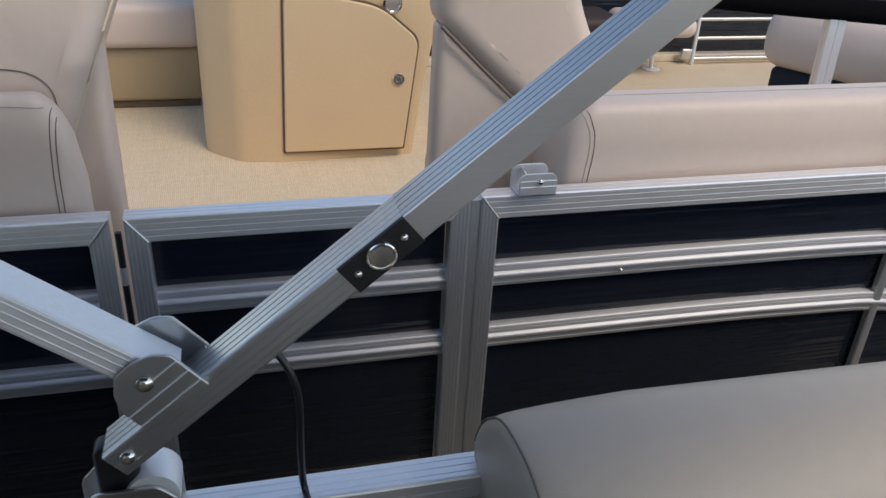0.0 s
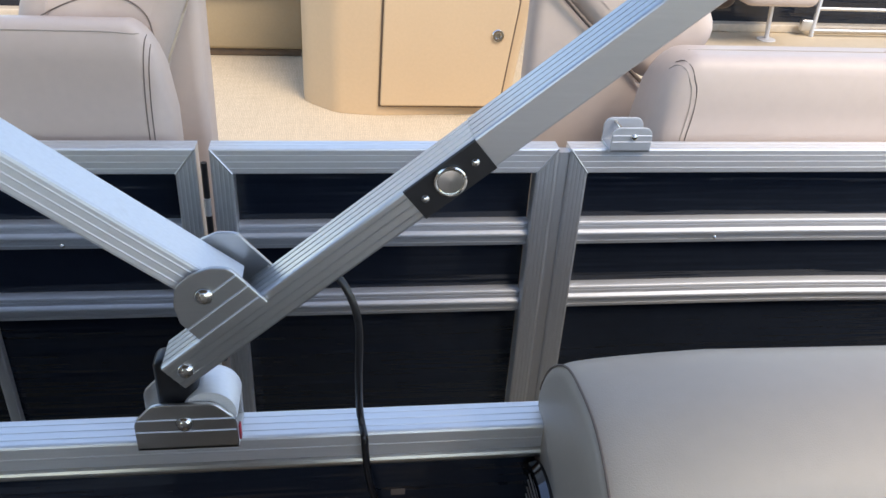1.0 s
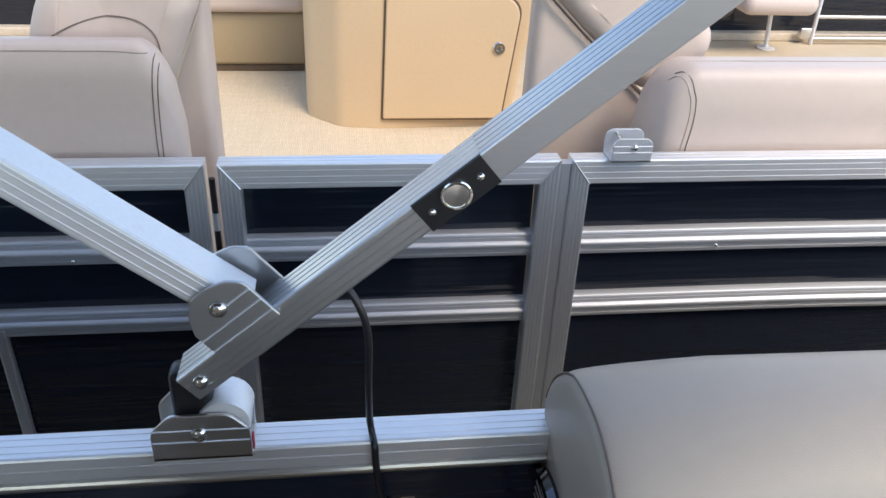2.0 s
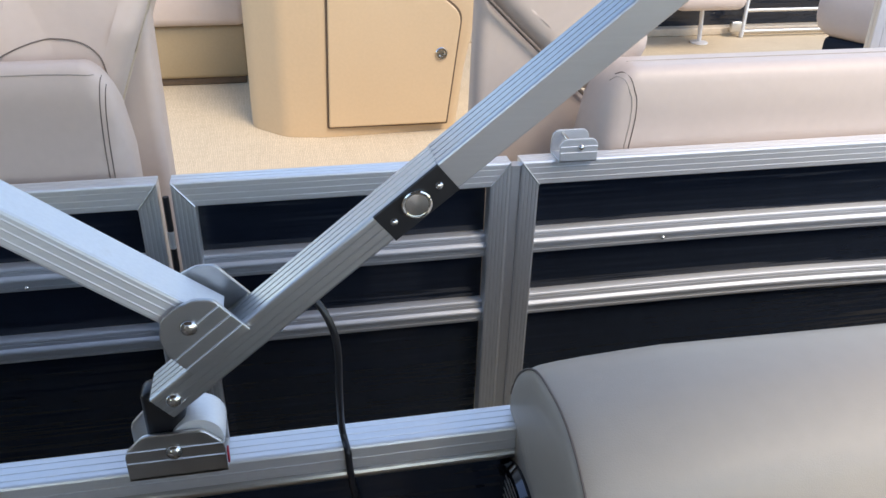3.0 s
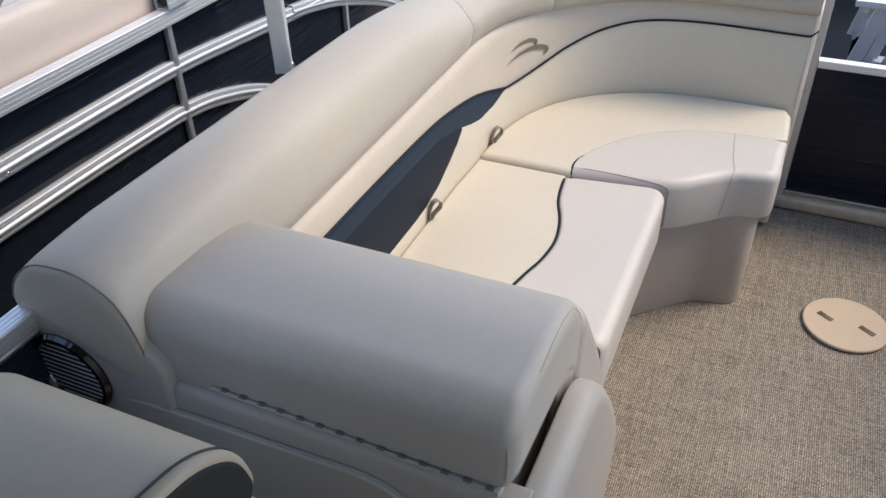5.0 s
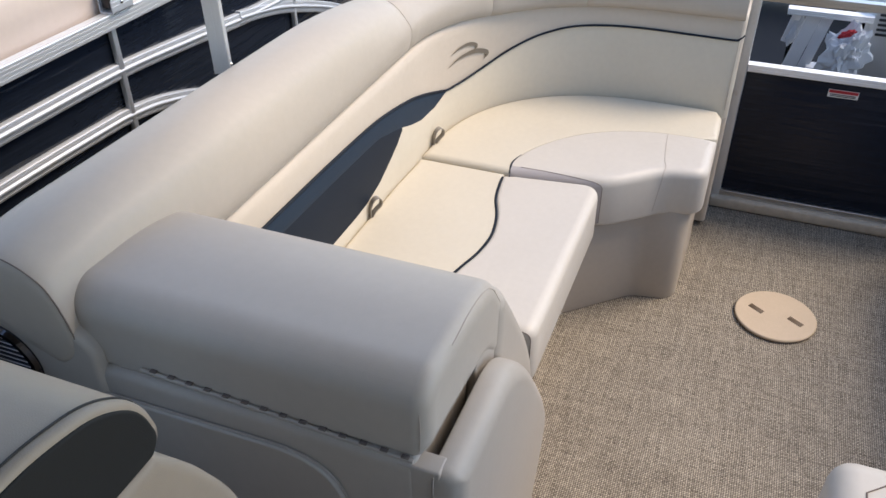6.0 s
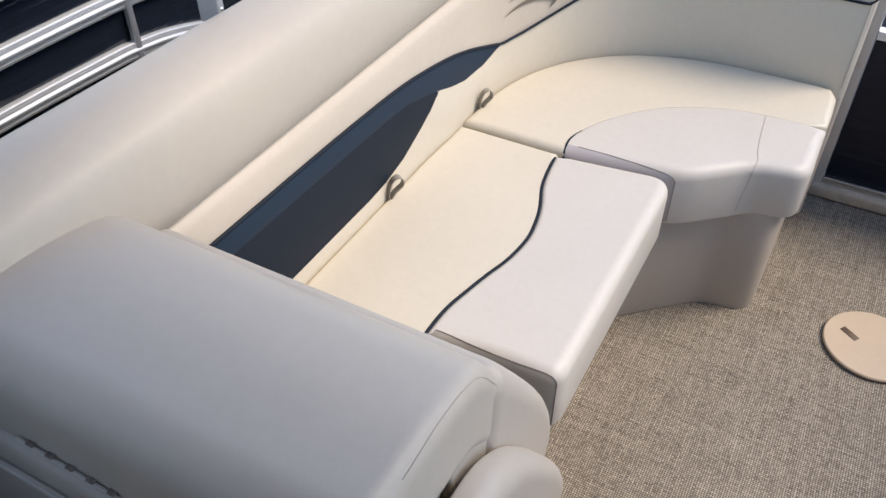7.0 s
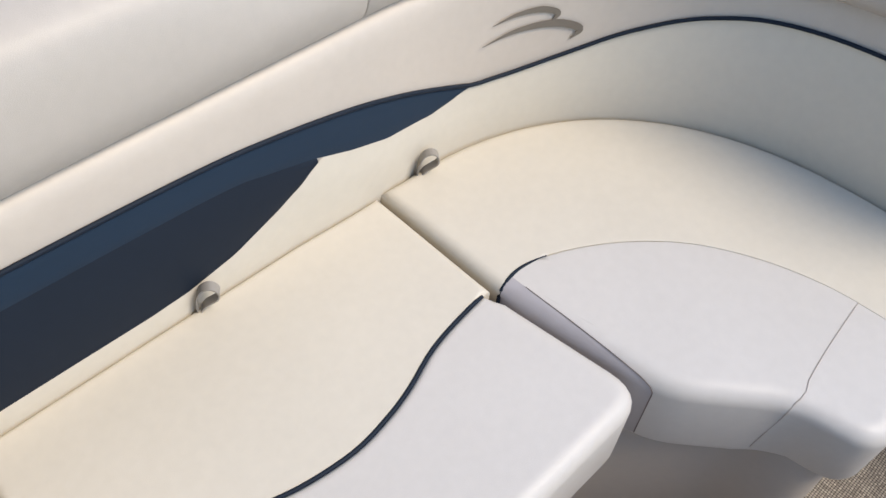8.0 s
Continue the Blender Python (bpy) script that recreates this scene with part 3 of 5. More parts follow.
sL = S_OF_X(1.507)
v1, f1 = stroke([(sL + 0.012, 0.652), (sL + 0.072, 0.664), (sL + 0.14, 0.665), (sL + 0.183, 0.650), (sL + 0.168, 0.632)], (0.001, 0.008, 0.014, 0.013, 0.001))
v2, f2 = stroke([(sL + 0.03, 0.683), (sL + 0.072, 0.692), (sL + 0.115, 0.693), (sL + 0.143, 0.682), (sL + 0.132, 0.668)], (0.001, 0.007, 0.011, 0.010, 0.001))
me = mesh("badge", v1 + v2, f1 + [tuple(i + len(v1) for i in f) for f in f2], BADGE)
part("badge", me, lounge, "bronze swept bird-shaped badge")

# seat cushions
wave = spline((0.55, 0.624, 0.66, 0.73, 0.797, 0.847, 0.91, 0.985, 1.05, 1.10, 1.16, 1.22, 1.287, 1.31), (0.378, 0.386, 0.390, 0.387, 0.373, 0.361, 0.344, 0.336, 0.344, 0.357, 0.379, 0.391, 0.398, 0.394))
wx = [0.632 + (1.300 - 0.632) * k / 40 for k in range(41)]
rear = [(x, wave(x) + 0.001) for x in wx] + [(1.300, 0.50), (1.300, 0.60), (1.300, 0.6535), (1.24, 0.655), (1.2, 0.657), (1.14, 0.6600), (0.9, 0.6602), (0.66, 0.6602), (0.632, 0.6602), (0.632, 0.55)]
front = [(1.3035, 0.368)] + [(x, wave(x) - 0.001) for x in reversed(wx) if 0.645 < x < 1.287] + [(0.650, 0.36), (0.660, 0.31), (0.665, 0.26)] + round_loop([(0.667, 0.215), (0.666, 0.130), (1.336, 0.128), (1.309, 0.33)], [0, 0.05, 0.06, 0], 7)
part("seat_cushion", cushion("seat_cushion", rear, 0.34, 0.464, 0.012, 0.01, CREAM, weight=lambda x, y: 0.4 if y < 0.42 and 0.64 < x < 1.28 else 1.0), lounge, "cream vinyl seat cushion")
fc = cushion("seat_cushion", front, 0.315, 0.467, 0.026, 0.012, LILAC, weight=lambda x, y: 0.4 if y > wave(x) - 0.02 and 0.64 < x < 1.29 else 1.0)
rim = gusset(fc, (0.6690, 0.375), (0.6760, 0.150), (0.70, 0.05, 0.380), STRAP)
part("seat_cushion", fc, lounge, "pale grey vinyl front seat cushion")
part("seam", pipe(rim, 0.0010, STITCH, 6, "seam"), lounge)
part("piping", pipe([(x, wave(x) + 0.0005, 0.4630 - max(0, x - 1.27) * 0.25) for x in wx if x < 1.297], 0.0034, CHAR, 8, "piping"), lounge, "dark piping")

inner = [(1.309, 0.387), (1.337, 0.392), (1.369, 0.392), (1.418, 0.379), (1.482, 0.346), (1.547, 0.298), (1.606, 0.235), (1.654, 0.15), (1.683, 0.06), (1.692, -0.02), (1.693, -0.10)]
inner = [(p.x, p.y) for p in curve3([(a, b, 0) for a, b in inner], 6)]
outer = [(p.x + n.x * 0.0038, p.y + n.y * 0.0038) for p, n in BACK if p.x > 1.33 and p.y > -0.09]
cream = inner + [(1.715, -0.139), (1.80, -0.140), (1.87, -0.138), (1.908, -0.122)] + outer[::-1] + [(1.309, 0.656), (1.309, 0.52)]
seam_pts = np.array(inner)


def by_seam(x, y):
    """Flat where the two corner cushions are sewn together, rounded elsewhere."""
    d = float(np.sqrt(((seam_pts - np.array((x, y))) ** 2).sum(1)).min())
    return 0.06 if d < 0.012 and x > 1.32 else 1.0


def seam_slide(x, y, along, drop):
    """The seam rolls over the corner cushions' shared end, then runs level."""
    if x > 1.40 or float(np.sqrt(((seam_pts - np.array((x, y))) ** 2).sum(1)).min()) > 0.006:
        return None
    g = max(0.0, 1 - (x - 1.309) / 0.045)
    q = x + 0.021 * along * g
    return (q, float(np.interp(q, seam_pts[:30, 0], seam_pts[:30, 1])) + (y - float(np.interp(x, seam_pts[:30, 0], seam_pts[:30, 1]))), 0.470 - 0.021 * drop * g)


part("seat_cushion", cushion("seat_cushion", cream, 0.33, 0.470, 0.018, 0.01, CREAM, weight=by_seam, sew=seam_slide), lounge, "cream vinyl curved corner cushion")
edge = round_loop([(1.3105, 0.368), (1.350, 0.112), (1.462, -0.016), (1.487, -0.140), (1.70, -0.140)], [0, 0.05, 0.035, 0.05, 0], 6)
inn2 = [(x, y - 0.0015) for x, y in inner]
taupe2 = edge + inn2[::-1]
corner_front = cushion("seat_cushion", taupe2, 0.315, 0.470, 0.028, 0.012, LILAC, weight=by_seam, sew=seam_slide)
for v in corner_front.vertices:
    if v.co.x < 1.56 and v.co.y < 0.01:
        v.co.x += 0.14 * max(0.0, 0.455 - v.co.z) * min(1.0, (0.01 - v.co.y) / 0.06)
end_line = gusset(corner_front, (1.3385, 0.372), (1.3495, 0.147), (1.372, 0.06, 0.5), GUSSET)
part("seat_cushion", corner_front, lounge, "pale grey vinyl corner front cushion")
part("piping", pipe([(1.309, 0.3865, 0.425), (1.3085, 0.3868, 0.440), (1.3095, 0.3870, 0.4495), (1.314, 0.388, 0.4595), (1.320, 0.389, 0.4645), (1.328, 0.3903, 0.4680)] + [(x, y, 0.4692 - 0.0022 * max(0, i - 6) / 10) for i, (x, y) in enumerate(inner[:18]) if i > 6], 0.0034, CHAR, 8, "piping"), lounge, "dark piping")
top_line = (laid(corner_front, [(1.690, 0.004, 0.5), (1.61, -0.002, 0.5), (1.55, -0.008, 0.5), (1.512, -0.013, 0.5)], (0, 0, -1))
            + laid(corner_front, [(1.499, -0.019, 0.464), (1.490, -0.019, 0.456), (1.484, -0.017, 0.448)], (1, 0.1, -1))
            + laid(corner_front, [(1.478, -0.0165, 0.446), (1.474, -0.0165, 0.442), (1.471, -0.016, 0.437)], (1, 0.1, -0.4))
            + laid(corner_front, [(1.47, -0.0155, 0.432), (1.47, -0.014, 0.42), (1.47, -0.008, 0.37), (1.47, -0.004, 0.335)], (1, 0.1, 0)))
part("seam", pipe(top_line, 0.0007, STITCH2, 6, "seam"), lounge)
part("seam", pipe(end_line, 0.0008, STITCH, 6, "seam"), lounge)

# moulded base under the seats
base = round_loop([(0.62, 0.205), (1.305, 0.205), (1.475, 0.020), (1.500, -0.110), (1.88, -0.118), (1.95, 0.10), (1.80, 0.60), (0.62, 0.80)], [0, 0.02, 0.03, 0.05, 0.03, 0, 0, 0], 6)
part("base", cushion("base", base, 0.001, 0.335, 0.006, 0.002, TAUPE), lounge, "grey moulded seat base")

# pull straps
for sx in (0.963, 1.383):
    prof = curve3([(0, 0, -0.004), (0.003, 0, 0.024), (0.013, 0, 0.043), (0.029, 0, 0.049), (0.041, 0, 0.040), (0.040, 0, 0.026), (0.027, 0, 0.017), (0.014, 0, 0.008), (0.006, 0, -0.003)], 6)
    along, across = Vector((0.66, -0.50, 0)), Vector((0.50, 0.66, 0)) * 0.0095
    foot = Vector((sx, 0.647 if sx > 1 else 0.657, 0.466))
    rings = []
    for i, q in enumerate(prof):
        d = (prof[min(i + 1, len(prof) - 1)] - prof[max(i - 1, 0)]).normalized()
        c = foot + along * q.x + Vector((0, 0, q.z))
        k = (along * -d.z + Vector((0, 0, d.x))) * 0.0011
        rings.append([c + across + k, c - across + k, c - across - k, c + across - k])
    part("strap", mesh("strap", *loft(rings), STRAP, 50), lounge, "grey webbing pull strap")

# arm of the lounge with a hinged padded lid
body = round_loop([(0.034, 0.002), (0.60, 0.002), (0.615, 0.42), (0.36, 0.735), (0.33, 0.765), (0.034, 0.765)], [0.01, 0.02, 0.05, 0.05, 0.02, 0.022], 5)
part("arm_body", cushion("arm_body", body, -0.70, -0.134, 0.01, 0.01, ARMV, lambda a, b, h: (a, -h, b), 0), lounge)
shell = round_loop([(0.66, 0.002), (0.925, 0.002), (0.925, 0.80), (0.90, 0.86), (0.70, 0.86), (0.64, 0.80)], [0.0, 0.01, 0.02, 0.05, 0.05, 0.02], 5)
part("end_panel", cushion("end_panel", shell, -0.22, -0.0265, 0.012, 0.002, ARMV, lambda a, b, h: (-h, a, b), 0), lounge)
bp = round_loop([(0.335, 0.800), (0.372, 0.820), (0.425, 0.750), (0.500, 0.645), (0.556, 0.562), (0.598, 0.480), (0.616, 0.405), (0.580, 0.33), (0.32, 0.60)], [0.02, 0.03, 0.05, 0.06, 0.06, 0.05, 0.04, 0.02, 0.02], 5)
part("chaise_back", cushion("chaise_back", bp, -0.66, -0.114, 0.030, 0.01, ARMV, lambda a, b, h: (a, -h, b), 0), lounge)
roll = round_loop([(0.235, 0.64), (0.245, 0.765), (0.385, 0.750), (0.405, 0.722), (0.480, 0.635), (0.545, 0.545), (0.595, 0.435), (0.555, 0.30), (0.32, 0.50)], [0.01, 0.008, 0.008, 0.02, 0.05, 0.05, 0.04, 0.02, 0.02], 5)
part("end_roll", cushion("end_roll", roll, -0.20, -0.1215, 0.006, 0.03, ARMV, lambda a, b, h: (a, -h, b), 0), lounge, "padded vinyl end of the backrest")
lid = round_loop([(0.045, 0.764), (0.12, 0.757), (0.285, 0.738), (0.425, 0.612), (0.466, 0.632), (0.396, 0.772), (0.327, 0.868), (0.22, 0.889), (0.082, 0.891), (0.047, 0.862)], [0.006, 0.03, 0.02, 0.015, 0.02, 0.06, 0.04, 0.05, 0.03, 0.03], 6)
lid_pad = cushion("arm_lid", lid, -0.722, -0.119, 0.026, 0.030, ARMV, lambda a, b, h: (a, -h, b), 0)
part("arm_lid", lid_pad, lounge, "grey vinyl padded hinged arm lid")
part("seam", pipe(laid(lid_pad, [(0.150, 0.0, 0.880), (0.22, 0.0, 0.8785), (0.285, 0.0, 0.8680), (0.318, 0.0, 0.852), (0.345, 0.0, 0.815), (0.378, 0.0, 0.765), (0.405, 0.0, 0.715)], (0, 1, 0), 0.0004), 0.0007, STITCH2, 6, "seam"), lounge)
side = round_loop([(0.0340, 0.002), (0.425, 0.002), (0.555, 0.29), (0.572, 0.355), (0.535, 0.435), (0.445, 0.572), (0.358, 0.684), (0.272, 0.752), (0.12, 0.754), (0.0345, 0.757)], [0.02, 0.02, 0.08, 0.05, 0.08, 0.08, 0.06, 0.05, 0.03, 0.02], 5)
part("side_pad", cushion("side_pad", side, -0.113, -0.066, 0.028, 0.004, ARMV, lambda a, b, h: (a, -h, b), 0), lounge, "rounded vinyl side pad")
core = round_loop([(0.0352, 0.002), (0.56, 0.002), (0.56, 0.30), (0.33, 0.56), (0.085, 0.60), (0.068, 0.757), (0.0352, 0.757)], [0.005, 0.02, 0.05, 0.05, 0.02, 0.005, 0.005], 4)
part("arm_core", cushion("arm_core", core, -0.16, -0.098, 0.004, 0.001, ARMV, lambda a, b, h: (a, -h, b), 0), lounge)
door = round_loop([(0.235, 0.05), (0.790, 0.05), (0.790, 0.712), (0.235, 0.722)], [0.06, 0.06, 0.10, 0.12], 8)
part("front_panel", cushion("front_panel", door, -0.05, -0.0245, 0.004, 0.002, ARMV, lambda a, b, h: (-h, a, b), 0), lounge, "raised padded front panel")
part("seam", pipe(curve3([(0.0475, 0.131, 0.776), (0.0480, 0.130, 0.800), (0.0495, 0.131, 0.828), (0.0515, 0.133, 0.845)], 5), 0.0008, STITCH2, 6, "seam"), lounge)
part("piping", pipe(curve3([(0.0342, 0.108, 0.690), (0.0342, 0.108, 0.735), (0.0390, 0.107, 0.7510), (0.060, 0.107, 0.7545), (0.12, 0.107, 0.7515), (0.20, 0.107, 0.7465), (0.25, 0.107, 0.7405), (0.292, 0.107, 0.7200)], 5), 0.0014, STITCH2, 6, "piping"), lounge, "thin pale piping")
part("groove", pipe([(0.0305, y, z) for y, z in inset(door if area(door) > 0 else door[::-1], -0.0015)], 0.0016, STITCH2, 6, "groove"), lounge, "dark joint round the front panel")
# piano hinge
hinge = part("hinge", pipe([(0.041, 0.138, 0.7600), (0.041, 0.572, 0.7795)], 0.0032, ARMV, 10, "hinge"), lounge, "long thin grey piano hinge")
k0 = rbox(0.0384, 0.0455, -0.0055, 0.0055, -0.0009, 0.0009, 0.0003, STITCH, "knuckle", 1)
for k in range(14):
    ob = new("knuckle", k0)
    ob.parent = hinge
    ob.location = Vector((0.0, 0.150 + 0.0308 * k, 0.7640 + 0.00142 * k))
    ob.matrix_parent_inverse = Matrix()

# loudspeaker let into the end panel
C = Vector((0.0250, 0.834, 0.728))
speaker = thing("speaker", C, "round chrome-ringed black loudspeaker in the seat's end", "speaker")
ax = (-1, 0, 0)
part("ring", disc(C, ax, [(0.058, -0.004), (0.073, -0.004), (0.075, 0.002), (0.071, 0.009), (0.065, 0.010), (0.061, 0.005), (0.060, 0.0004)], RING_CHROME, 40, "ring"), speaker, "chrome ring with its dark reflections in the colour")
part("cone", disc(C, ax, [(0.0605, -0.001), (0.0605, 0.0), (0.045, -0.0004), (0.02, -0.0006)], MATTE, 32, "cone"), speaker, "black cone behind the grille")
for k in range(11):
    o = -0.05 + 0.010 * k
    hl = math.sqrt(max(0.0605 ** 2 - o * o, 0.0001))
    part("slat", bar((C.x - 0.0020, C.y - hl, C.z + o), (C.x - 0.0020, C.y + hl, C.z + o), [(-0.0006, -0.0009), (0.0006, -0.0009), (0.0006, 0.0009), (-0.0006, 0.0009)], (0, 0, 1), SKY_GLINT, "slat"), speaker)

# ---- side rail and fence of the near boat ----
fence = thing("side_fence", (-0.5, 0.893, 0.0), "silver ribbed aluminium rail over black panels", "fence", kind="structure")
RY, RZ = 0.8925, 0.8205
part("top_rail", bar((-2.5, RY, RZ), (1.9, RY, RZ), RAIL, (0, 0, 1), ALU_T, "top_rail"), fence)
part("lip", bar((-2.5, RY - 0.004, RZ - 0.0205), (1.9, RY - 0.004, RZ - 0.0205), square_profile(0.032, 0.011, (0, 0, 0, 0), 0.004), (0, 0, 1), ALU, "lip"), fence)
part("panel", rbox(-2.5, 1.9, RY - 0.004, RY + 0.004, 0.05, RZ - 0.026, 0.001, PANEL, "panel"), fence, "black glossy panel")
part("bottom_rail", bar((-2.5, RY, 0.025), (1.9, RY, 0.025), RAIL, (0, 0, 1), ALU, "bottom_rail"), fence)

for x, z in ((-0.025, 0.707), (-0.031, 0.682)):
    part("screw", dome((x, RY - 0.0042, z), (0, -1, 0), 0.0035, 0.002, CHROME, 10, "screw"), fence)
part("fleck", rbox(-0.116, -0.102, RY - 0.0052, RY - 0.0042, 0.738, 0.7455, 0, STITCH, "fleck"), fence, "small flat dull brown fleck")
part("thin_mark", rbox(-0.078, -0.074, RY - 0.0046, RY - 0.0042, 0.708, 0.726, 0, STITCH, "thin_mark"), fence, "narrow dull brown mark on the panel")

# ---- bow gate ----
GX = 2.14
gate = thing("bow_gate", (GX, -0.6, 0.0), "dark navy panel gate in a silver frame", "gate", kind="structure")
part("post", bar((GX, -0.165, 0.0), (GX, -0.165, 0.80), POST, (1, 0, 0), ALU_V, "post"), gate)
part("post", bar((GX, -1.25, 0.0), (GX, -1.25, 0.80), POST, (1, 0, 0), ALU_V, "post"), gate)
# middle rail takes the paler metal, its bright glare put into the colour
for z, m in ((0.055, ALU), (0.538, ALU_S), (0.775, ALU)):
    part("rail", bar((GX, -1.2325, z), (GX, -0.1825, z), square_profile(0.034, 0.026, (0, 1, 0, 1)), (0, 0, 1), m, "rail"), gate)
part("panel", rbox(GX - 0.004, GX + 0.004, -1.23, -0.183, 0.064, 0.53, 0.001, GATE, "panel"), gate, "dark navy painted panel")
part("sill", rbox(GX - 0.036, GX + 0.02, -1.5, -0.15, 0.001, 0.045, 0.010, SILL, "sill"), gate, "pale plastic sill")
st_ = part("warning_label", rbox(GX - 0.0062, GX - 0.0045, -0.535, -0.443, 0.474, 0.500, 0, WHITE, "warning_label"), gate, "small red and white warning label")
part("bar", rbox(GX - 0.0072, GX - 0.0063, -0.533, -0.445, 0.489, 0.499, 0, RED, "bar"), st_)
for z in (0.484, 0.479):
    part("bar", rbox(GX - 0.0072, GX - 0.0063, -0.528, -0.450, z - 0.0014, z + 0.0014, 0, BLACK, "bar"), st_)

for z in (0.280, 0.352):
    part("gate_hinge", rbox(GX - 0.036, GX - 0.0175, -0.150, -0.132, z - 0.016, z + 0.016, 0.003, WHITE, "gate_hinge", 2), gate, "small white plastic hinge")
part("hinge_pin", pipe([(GX - 0.028, -0.141, 0.09), (GX - 0.028, -0.141, 0.40)], 0.004, WHITE, 8, "hinge_pin"), gate)

# ---- floor hatch ----
HC = Vector((1.522, -0.414, 0.0))
hatch = thing("floor_hatch", HC, "round sand-coloured plastic cover lying on the deck", "hatch")
part("cover", disc(HC, (0, 0, 1), [(0.114, 0.0005), (0.1145, 0.004), (0.1185, 0.006), (0.119, 0.010), (0.1165, 0.0128), (0.05, 0.0132)], LIDMAT, 48, "cover"), hatch)
# solid dark plates stand in for the shade inside open finger slots
for hx, hy in ((1.533, -0.357), (1.509, -0.471)):
    part("finger_slot_plate", rbox(-0.024, 0.024, -0.0095, 0.0095, 0.0110, 0.0140, 0.0008, DARKTAN, "finger_slot_plate", 1, Matrix.Translation((hx, hy, 0)) @ Matrix.Rotation(radians(55), 4, 'Z')), hatch, "dark plate standing in for an open finger slot")

# ---- folding top frame on the near rail ----
frame_top = thing("canopy_stand", (-0.295, 0.88, 0.836), "ribbed square aluminium folding top frame", "boat top frame")
FY = 0.885
FT = 0.8805
P_ARM = Vector((-0.2905, FT, 0.9265))
ang = radians(39.6)
DIR = Vector((math.cos(ang), 0, math.sin(ang)))
PERP = Vector((-math.sin(ang), 0, math.cos(ang)))
part("main_tube", bar(P_ARM - DIR * 0.014, P_ARM + DIR * 0.3060, TUBE, (0, 0, 1), ALU_K, "main_tube"), frame_top)
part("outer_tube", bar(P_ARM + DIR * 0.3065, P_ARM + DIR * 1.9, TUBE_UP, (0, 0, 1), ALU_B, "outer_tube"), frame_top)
part("end_plug", bar(P_ARM - DIR * 0.0165, P_ARM - DIR * 0.0138, square_profile(0.039, 0.0265, (0, 0, 0, 0), 0.004), (0, 0, 1), BLACK, "end_plug"), frame_top, "black plastic end plug")
# left-hand stay
ang2 = radians(180 - 38.5)
D2V = Vector((math.cos(ang2), 0, math.sin(ang2)))
P_KN = Vector((-0.2680, FY - 0.001, 1.0030))
part("stay_tube", bar(P_KN - D2V * 0.022, P_KN + D2V * 1.6, STAY, (0, 0, 1), ALU_S, "stay_tube"), frame_top)
# U-shaped knuckle: two ribbed cheeks and a web
cheek = [(-0.2925, 0.994), (-0.2895, 1.011), (-0.277, 1.0215), (-0.262, 1.0285), (-0.247, 1.0275), (-0.2190, 0.9950), (-0.2700, 0.9535), (-0.2890, 0.977)]
cheek = round_loop(cheek[::-1], [0.002, 0.002, 0.002, 0.004, 0.004, 0.004, 0.004, 0.004], 3)


def across(poly, c, d):
    """How far a line through c along d runs inside a plan loop, both ways."""
    hits = []
    for i in range(len(poly)):
        a, e = Vector(poly[i - 1]), Vector(poly[i]) - Vector(poly[i - 1])
        k = d.x * e.y - d.y * e.x
        if abs(k) > 1e-9:
            r = a - c
            if 0 <= (r.x * d.y - r.y * d.x) / k <= 1:
                hits.append((r.x * e.y - r.y * e.x) / k)
    return min(hits), max(hits)


for y0, y1 in ((FY - 0.0295, FY - 0.0255), (FY + 0.0255, FY + 0.0295)):
    kn = part("knuckle_plate", cushion("knuckle_plate", cheek, -y1, -y0, 0.001, 0.001, ALU_K, lambda a, b, h: (a, -h, b), 0), frame_top)
    if y0 < FY:
        for o in (-0.0115, 0.0015, 0.0145):
            c = Vector((-0.257, y0 - 0.0002, 0.991)) + PERP * o
            lo, hi = across(cheek, Vector((c.x, c.z)), Vector((DIR.x, DIR.z)))
            if o > 0.01:
                lo = 0.004
            part("rib", bar(c + DIR * (lo + 0.0008), c + DIR * (hi - 0.0008), [(-0.0010, 0), (0, -0.0010), (0.0010, 0), (0, 0.0010)], tuple(PERP), SKY_GLINT, "rib"), kn)
part("web", bar(Vector((-0.2690, FY, 0.9565)) + DIR * 0.002, Vector((-0.2215, FY, 0.9955)), [(-0.0255, -0.002), (0.0255, -0.002), (0.0255, 0.002), (-0.0255, 0.002)], tuple(PERP), ALU, "web"), frame_top)
part("bolt", dome((P_KN.x, FY - 0.030, P_KN.z), (0, -1, 0), 0.0078, 0.005, CHROME, name="bolt"), frame_top, "chrome bolt")
part("bolt", dome((P_ARM.x, FT - 0.0205, P_ARM.z), (0, -1, 0), 0.0072, 0.005, CHROME, name="bolt"), frame_top, "chrome bolt")
# black joint with button
jm = P_ARM + DIR * 0.2730
jf = jm + Vector((0, -0.0215, 0))
part("joint_plate", bar(jf - DIR * 0.0335, jf + DIR * 0.0335, square_profile(0.003, 0.0297, (0, 0, 0, 0), 0.001), tuple(PERP), BLACK, "joint_plate"), frame_top, "black plastic joint plate")
part("button", disc((jm.x, FT - 0.0227, jm.z), (0, -1, 0), [(0.0125, 0), (0.0125, 0.003), (0.0114, 0.0036), (0.0103, 0.0034), (0.0099, 0.0022), (0.0094, 0.0030), (0.002, 0.0032)], CHROME, 32, "button"), frame_top, "round steel push button")
for o in (-0.0235, 0.0235):
    c = jm + DIR * o
    part("screw", dome((c.x, FT - 0.0227, c.z), (0, -1, 0), 0.0036, 0.003, CHROME, 10, "screw"), frame_top)
# base bracket on the rail


